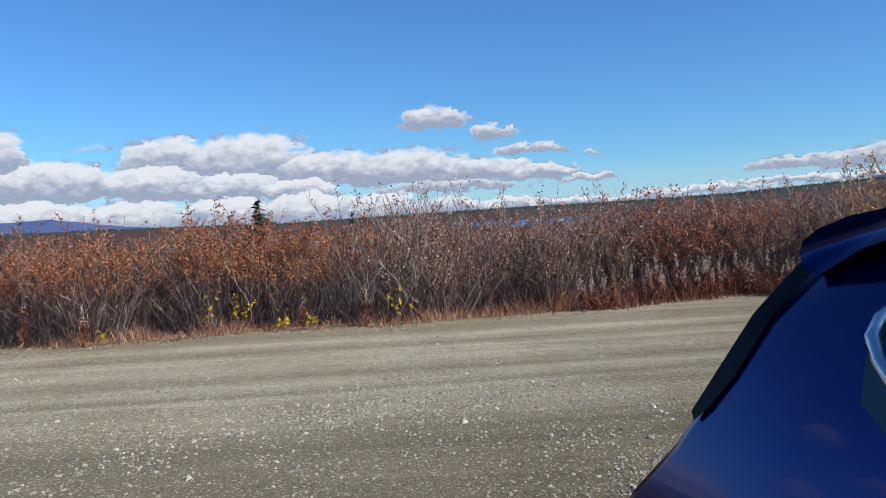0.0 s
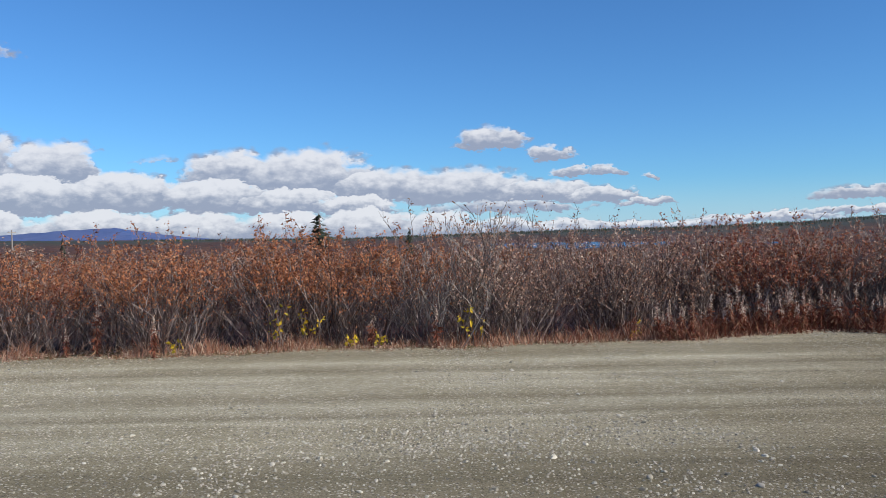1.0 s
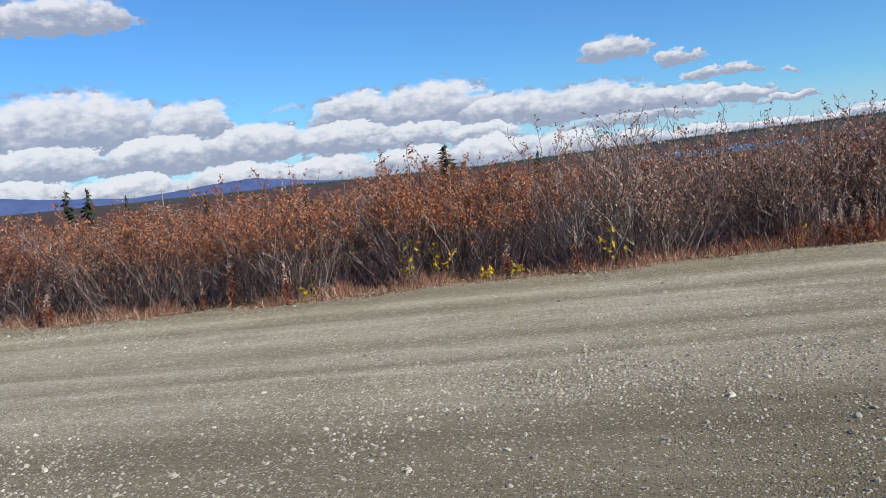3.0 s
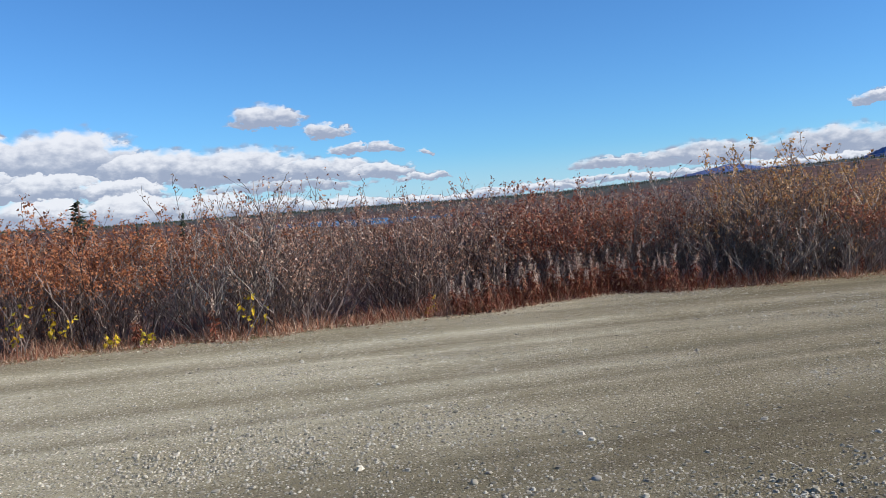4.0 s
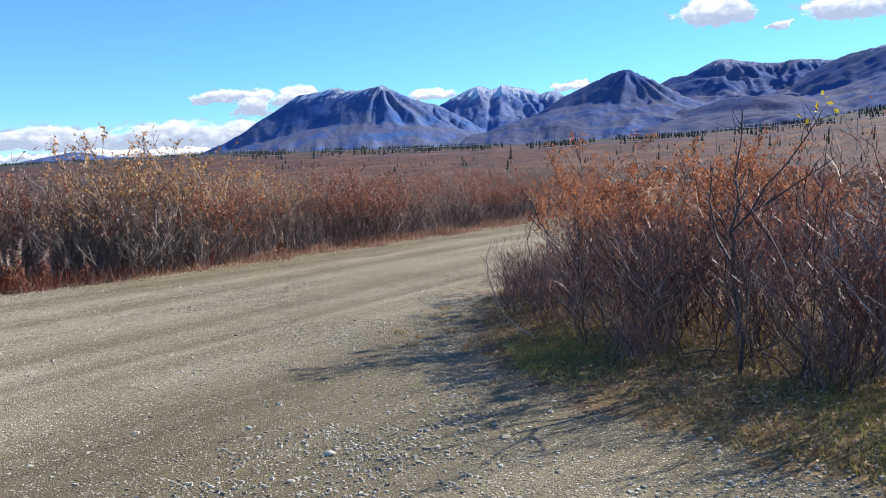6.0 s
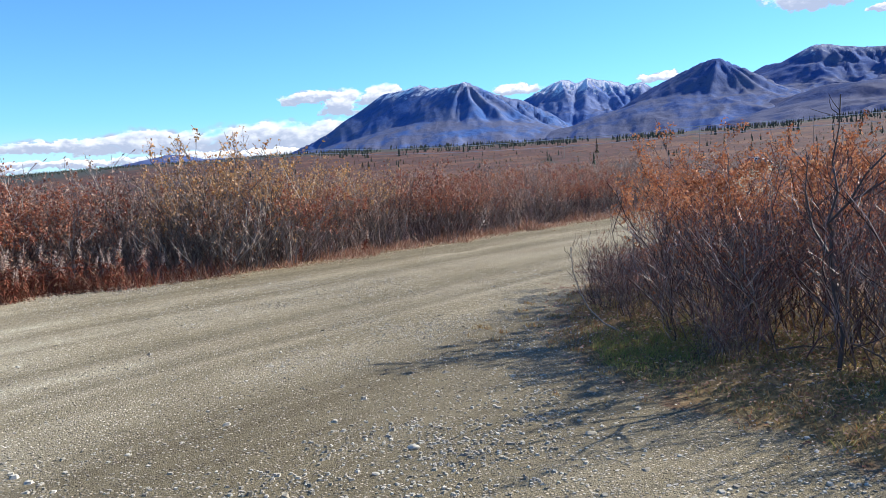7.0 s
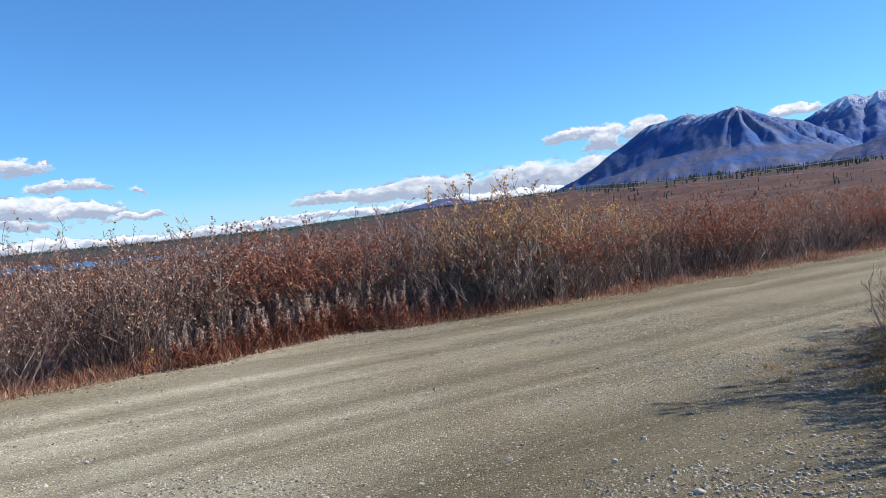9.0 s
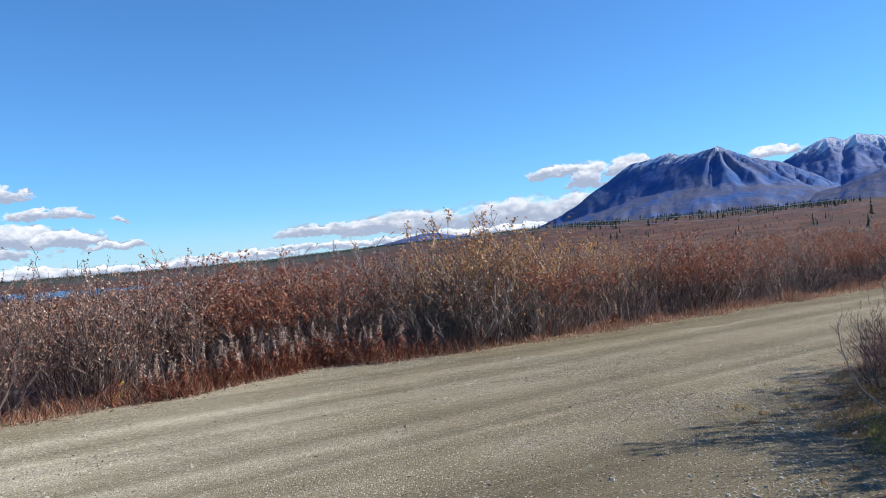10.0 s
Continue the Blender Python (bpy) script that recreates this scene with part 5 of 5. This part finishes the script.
# ---- stones ----
def scatter_gravel():
    """Loose stones in drifts: faceted ones close by, plainer and smaller ones farther out."""
    rng = np.random.default_rng(90)
    rnd = random.Random(90)
    near, far = [], []
    while len(near) + len(far) < 88000:
        r = 3.0 + 11.5 * rnd.random() ** 1.2
        az = rnd.uniform(-52, 90)
        x, y = r * math.sin(radians(az)) - 0.1, 1.0 + r * math.cos(radians(az))
        u = y - float(road_edge(x))
        if u > -0.05 or (x > 2.6 and y < float(verge_edge(x)) - 0.5 and rnd.random() < 0.85):
            continue
        v = y - float(road_line(x))
        coarse = min(1, max(0, (x - 0.4) * 0.6)) * min(1, max(0, (6.6 - y) * 0.6))
        keep = 0.34 + 0.4 * math.exp(-((v + 5.7) / 0.5) ** 2) + 0.22 * coarse + 0.4 * math.exp(-((u + 0.4) / 0.4) ** 2) + 0.4 * math.exp(-((v + 3.0) / 0.25) ** 2) + 0.3 * math.exp(-((v + 1.5) / 0.2) ** 2)
        if rnd.random() > keep * (0.6 + 0.6 * noise.noise(Vector((x * 0.9, y * 0.9, 1))) + 0.4 * noise.noise(Vector((x * 3.5, y * 3.5, 4)))):
            continue
        size = (0.0034 + 0.0072 * rnd.random() ** 2.8) * (1 + 0.35 * coarse * rnd.random()) + (0.014 * rnd.random() if rnd.random() < 0.014 else 0)
        (near if r < 7.0 and size > 0.0075 else far).append((x, y, z_at(x, y), size * (1 + 0.035 * r), rnd.uniform(0, 6.3)))
    vs, fs = [], []
    for ring, many in ((5, near), (4, far)):
        for x, y, z, k, turn in many:
            i = len(vs)
            c, q = math.cos(turn), math.sin(turn)
            long, high = rng.uniform(1.0, 1.5), k * rng.uniform(0.4, 0.8)
            wob = rng.uniform(0.75, 1.2, 2 * ring)
            for lvl in range(2 if ring == 5 else 1):
                for j in range(ring):
                    t = 2 * math.pi * j / ring + 0.5 * lvl
                    m = k * wob[j + ring * lvl] * (1.0 if lvl == 0 else 0.66)
                    a, b = m * long * math.cos(t), m * math.sin(t)
                    vs.append((x + a * c - b * q, y + a * q + b * c, z - 0.003 if lvl == 0 else z + high * wob[j]))
            if ring == 5:
                for j in range(5):
                    fs.append((i + j, i + (j + 1) % 5, i + 5 + (j + 1) % 5, i + 5 + j))
                fs.append(tuple(i + 5 + j for j in range(5)))
            else:
                vs.append((x + 0.3 * k * c, y + 0.3 * k * q, z + high))
                fs.extend((i + j, i + (j + 1) % 4, i + 4) for j in range(4))
    tagged(part("gravel_stones", vs, fs, STONE), "loose grey and buff gravel scattered over the road", "gravel", kind="stuff")


scatter_gravel()


def stone(seed):
    rnd = random.Random(seed)
    bm = bmesh.new()
    bmesh.ops.create_icosphere(bm, subdivisions=2, radius=1.0)
    for v in bm.verts:
        n = noise.noise(v.co * 1.3 + Vector((seed, 0, 0))) + 0.5 * noise.noise(v.co * 3.1 + Vector((0, seed, 4))) + rnd.uniform(-0.08, 0.08)
        v.co = Vector((v.co.x * 1.25, v.co.y * 0.9, v.co.z * 0.55)) * (1 + 0.35 * n)
    me = bpy.data.meshes.new("stone")
    bm.to_mesh(me)
    bm.free()
    me.materials.append(STONE)
    return me


STONES = [stone(i) for i in range(5)]


def place_stones():
    rnd = random.Random(14)
    known = [(-0.76, 6.29, 0.022), (-0.84, 6.30, 0.017), (-1.99, 5.56, 0.018), (-0.55, 6.28, 0.018), (0.69, 5.9, 0.022), (1.35, 5.71, 0.027), (-1.44, 5.62, 0.015), (-3.35, 6.22, 0.017), (-1.21, 6.3, 0.016),
             (-2.65, 4.88, 0.022), (0.6, 5.64, 0.02), (0.36, 6.79, 0.02), (3.24, 5.14, 0.03), (2.82, 5.01, 0.018), (3.15, 6.75, 0.018), (4.0, 4.93, 0.024), (3.9, 4.94, 0.018), (4.04, 4.45, 0.032), (-0.54, 6.29, 0.02), (3.7, 3.9, 0.024)]
    for _ in range(60):
        r, az = rnd.uniform(3.4, 10), rnd.uniform(-40, 70)
        known.append((r * math.sin(radians(az)), 1 + r * math.cos(radians(az)), rnd.uniform(0.012, 0.02)))
    for x, y, r in known:
        ob = new("stone", rnd.choice(STONES))
        ob.matrix_world = Matrix.Translation((x, y, z_at(x, y) + r * 0.25)) @ pose(0, 0, 0, rnd.gauss(0, 8), rnd.gauss(0, 8), rnd.uniform(0, 360)) @ Matrix.Scale(r, 4)
        tagged(ob, "larger grey stone lying on the gravel" if r > 0.023 else "small grey stone lying on the gravel", "stone", "stones on the gravel")


place_stones()


# ---- the plain and its trees ----
def on_slope(az, el):
    """Where the ground is met along a bearing at an elevation, from the standing eye."""
    rs = np.geomspace(60, 2400, 600)
    x, y = rs * math.sin(radians(az)), rs * math.cos(radians(az))
    e = np.degrees(np.arctan2(lie(x, y) - 1.6, rs))
    i = int(np.argmax(e >= el)) if (e >= el).any() else len(rs) - 1
    return x[i], y[i], float(lie(x[i], y[i])), rs[i]


def spruce_data(seed, whorls=27, per=7):
    """A narrow northern spruce one unit high: trunk, and drooping boughs with gaps."""
    rnd = random.Random(seed)
    tv, tf, nv, nf = [], [], [], []
    tube(tv, tf, [(0, 0, -0.04), (rnd.gauss(0, 0.008), 0, 0.5), (0, 0, 0.99)], 0.022, 0.003, 5)
    for w in range(whorls):
        z = 0.08 + 0.9 * (w / whorls) ** 0.9
        reach = 0.20 * (1 - z) ** 0.75 * rnd.uniform(0.55, 1.2) + 0.02
        for _ in range(per):
            if rnd.random() < 0.16:
                continue
            a = rnd.uniform(0, 2 * math.pi)
            q = reach * rnd.uniform(0.45, 1.25)
            z = 0.08 + 0.9 * ((w + rnd.uniform(-0.6, 0.6)) / whorls) ** 0.9 if w else 0.08
            c, s = math.cos(a), math.sin(a)
            for t in range(3):
                b = a + rnd.gauss(0, 0.25)
                f = rnd.uniform(0.4, 1.0)
                p = Vector((c * q * f * 0.35, s * q * f * 0.35, z + 0.01))
                e = Vector((math.cos(b) * q * f, math.sin(b) * q * f, z - q * 0.35 + rnd.gauss(0, 0.01)))
                side = Vector((-s, c, 0)) * q * 0.2
                i = len(nv)
                nv.extend((p, (p + e) * 0.5 + side, e, (p + e) * 0.5 - side + Vector((0, 0, -0.015))))
                nf.extend(((i, i + 1, i + 2), (i, i + 2, i + 3)))
    return mesh("trunk", tv, tf, BARK_DARK), mesh("crown", nv, nf, NEEDLE)


SPRUCES = [spruce_data(s) for s in (1, 2, 3)]


def spruce(x, y, z, h, k, wide=1.0):
    ob = thing("spruce", Matrix.Translation((x, y, z - 0.05)) @ pose(0, 0, 0, 0, 0, k * 70), "thin dark green spruce standing alone on the tundra", "tree", "lone spruces on the tundra")
    ob.scale = (h * wide, h * wide, h)
    for me, nm in zip(SPRUCES[k % 3], ("trunk", "crown")):
        c = new(nm, me)
        c.parent = ob


def place_spruces():
    for k, (az, r, top, wide) in enumerate(((-12.35, 69.5, 1.80, 2.6), (-6.2, 105, 0.68, 1.2), (-36.5, 80, 1.5, 1.4), (-35.3, 78, 1.5, 1.5), (-33.1, 90, 0.8, 0.8), (-42.6, 80, 1.45, 0.8), (-28.25, 85, 0.42, 0.9), (-9.0, 130, 0.2, 0.9))):
        x, y = r * math.sin(radians(az)), r * math.cos(radians(az))
        z = z_at(x, y)
        spruce(x, y, z, 1.6 + r * math.tan(radians(top)) - z, k, wide)
    for k, (az, lo, hi) in enumerate(((58.1, 0.71, 1.77), (70.0, 0.7, 1.81), (74.0, 1.1, 2.07), (74.65, 1.2, 2.06), (54.8, 0.64, 1.13), (44.0, 0.6, 1.0), (41.8, 0.6, 0.92), (42.3, 0.3, 0.75), (42.7, 0.3, 0.83), (43.1, 0.32, 0.7), (50.5, 0.8, 1.2), (61.5, 0.9, 1.5), (66.2, 1.0, 1.6), (78.0, 1.2, 2.2), (80.5, 1.4, 2.3))):
        x, y, z, r = on_slope(az, lo)
        spruce(x, y, z, r * math.tan(radians(hi - lo)), k, 1.7 if 42 < az < 43.5 else 1.0)


place_spruces()


def far_woods():
    """Spruce woods along the foot of the hills, too many to count."""
    rnd = random.Random(33)
    vs, fs = [], []

    def small_tree(x, y, z, h):
        for lvl in range(3):
            i = len(vs)
            a0 = rnd.uniform(0, 6.3)
            r = h * 0.17 * (1 - lvl * 0.28) * rnd.uniform(0.8, 1.2)
            zb = z + h * (0.06 + 0.28 * lvl)
            for q in range(4):
                vs.append((x + r * math.cos(a0 + q * 1.571), y + r * math.sin(a0 + q * 1.571), zb + rnd.uniform(-0.03, 0.03) * h))
            vs.append((x, y, min(z + h, zb + h * 0.5)))
            fs.extend(((i, i + 1, i + 4), (i + 1, i + 2, i + 4), (i + 2, i + 3, i + 4), (i + 3, i, i + 4)))

    n = 0
    while n < 7500:
        az = rnd.uniform(-24, 88)
        if az < 37:
            r = rnd.uniform(1700, 2500)
            h = rnd.uniform(3, 7)
        else:
            r = 620 + 880 * rnd.random() ** 0.45
            if noise.noise(Vector((az * 0.3, r * 0.004, 2))) < 0.16 - (r - 620) / 2200:
                continue
            h = 2.2 + 7.5 * rnd.random() ** 1.8
        x, y = r * math.sin(radians(az)), r * math.cos(radians(az))
        small_tree(x, y, z_at(x, y) - 0.4, h)
        n += 1
    for _ in range(420):
        az, r = rnd.uniform(22, 88), rnd.uniform(230, 640)
        while noise.noise(Vector((az * 0.5, r * 0.012, 6))) < 0.12 and rnd.random() < 0.85:
            az, r = rnd.uniform(22, 88), rnd.uniform(230, 640)
        x, y = r * math.sin(radians(az)), r * math.cos(radians(az))
        small_tree(x, y, z_at(x, y) - 0.3, rnd.uniform(0.7, 2.4) + (3.0 * rnd.random() if rnd.random() < 0.2 else 0))
    tagged(part("spruce_wood", vs, fs, NEEDLE), "dark spruce woods along the foot of the hills", "woods", kind="stuff")


far_woods()


def tundra_shrubs():
    """Low shrubs spread over the plain behind the roadside bushes."""
    rnd = random.Random(44)
    vs, fs = [], []
    n = 0
    while n < 9500:
        r = 26 * (20.0 ** rnd.random())
        az = rnd.uniform(-52, 92)
        x, y = r * math.sin(radians(az)), r * math.cos(radians(az))
        u = y - float(road_edge(x)) if x < 60 else 9
        south = x > 9 and y < float(verge_edge(x)) - 1.2
        if not (u > 4.0 or south) or (u < 9 and u > 0 and r < 60 and rnd.random() < 0.3):
            continue
        h = rnd.uniform(0.5, 1.25) * (1 if r < 60 else 0.9 if r < 200 else 1.3)
        z = z_at(x, y) - 0.05
        for _ in range(34 if r < 70 else 14 if r < 200 else 8):
            a, q = rnd.uniform(0, 6.3), h * 0.6 * math.sqrt(rnd.random())
            px, py, pz = x + q * math.cos(a), y + q * math.sin(a), z + h * rnd.random() ** 0.6
            k = h * rnd.uniform(0.04, 0.10) * min(1.6, 0.45 + r / 140)
            i = len(vs)
            b = rnd.uniform(0, 6.3)
            vs.extend(((px - k * math.cos(b), py - k * math.sin(b), pz), (px + k * math.cos(b), py + k * math.sin(b), pz + k * rnd.uniform(-0.5, 0.5)), (px + rnd.gauss(0, k), py + rnd.gauss(0, k), pz + k * rnd.uniform(1, 2.5))))
            fs.append((i, i + 1, i + 2))
        n += 1
    tagged(part("tundra_shrubs", vs, fs, SHRUB_FAR), "low russet shrubs spread over the plain", "shrubs", kind="stuff")


tundra_shrubs()

POLE_WOOD = plain("weathered pole wood", (0.30, 0.26, 0.22), 0.85, 0.0, 0.2, 4.0)
WIRE = plain("bare wire", (0.72, 0.72, 0.70), 0.55, 0.2, 0.05, 1.0)


def utility_pole(x, y, z, h, bearing):
    ob = thing("utility_pole", Matrix.Translation((x, y, z)) @ pose(0, 0, 0, 0, 0, -bearing), "weathered wooden utility pole with a crossarm", "utility pole", "power line over the tundra")
    v, f = [], []
    tube(v, f, [(0, 0, -0.5), (0, 0, h)], 0.16, 0.11, 8)
    part("pole", v, f, POLE_WOOD, ob, smooth=True)
    rounded_box("crossarm", (0.1, 1.8, 0.12), (0, 0, h - 0.5), 0.02, POLE_WOOD, ob)
    for s in (-0.8, 0.8):
        rounded_box("insulator", (0.09, 0.09, 0.16), (0, s, h - 0.36), 0.03, SILVER, ob, "pale insulator")
    return Vector((x, y, z + h - 0.3))


def power_line():
    tops = []
    for az, lo, hi in ((30.0, 0.9, 1.45), (39.6, 0.93, 1.74), (55.9, 0.43, 1.81), (64.6, 0.53, 2.26), (71.4, 0.7, 2.4), (79.5, 0.8, 2.75), (96.0, 0.6, 3.6)):
        x, y, z, r = on_slope(az, lo)
        h = r * math.tan(radians(hi)) + 1.6 - z
        tops.append(utility_pole(x, y, z, h, az + 70))
    for drop in (0.0, 3.2):
        v, f = [], []
        for a, b in zip(tops, tops[1:]):
            pts = []
            for i in range(13):
                t = i / 12
                p = a.lerp(b, t)
                pts.append(p - Vector((0, 0, drop + (a - b).length * 0.006 * 4 * t * (1 - t))))
            tube(v, f, pts, 0.1, 0.1, 4)
        tagged(part("power_cable", v, f, WIRE), "pale overhead cable slung between poles", "cable", "overhead cables")
    x, y = 190 * math.sin(radians(-31.0)), 190 * math.cos(radians(-31.0))
    utility_pole(x, y, z_at(x, y), 1.6 + 190 * math.tan(radians(0.85)) - z_at(x, y), 20)


power_line()
fx, fy = 150 * math.sin(radians(67.3)), 150 * math.cos(radians(67.3))
build_car(Matrix.Translation((fx, fy, z_at(fx, fy) - 0.03)) @ pose(0, 0, 0, 0, 0, -20), DARK_PAINT, "distant_car", "dusty dark car parked far along the road")
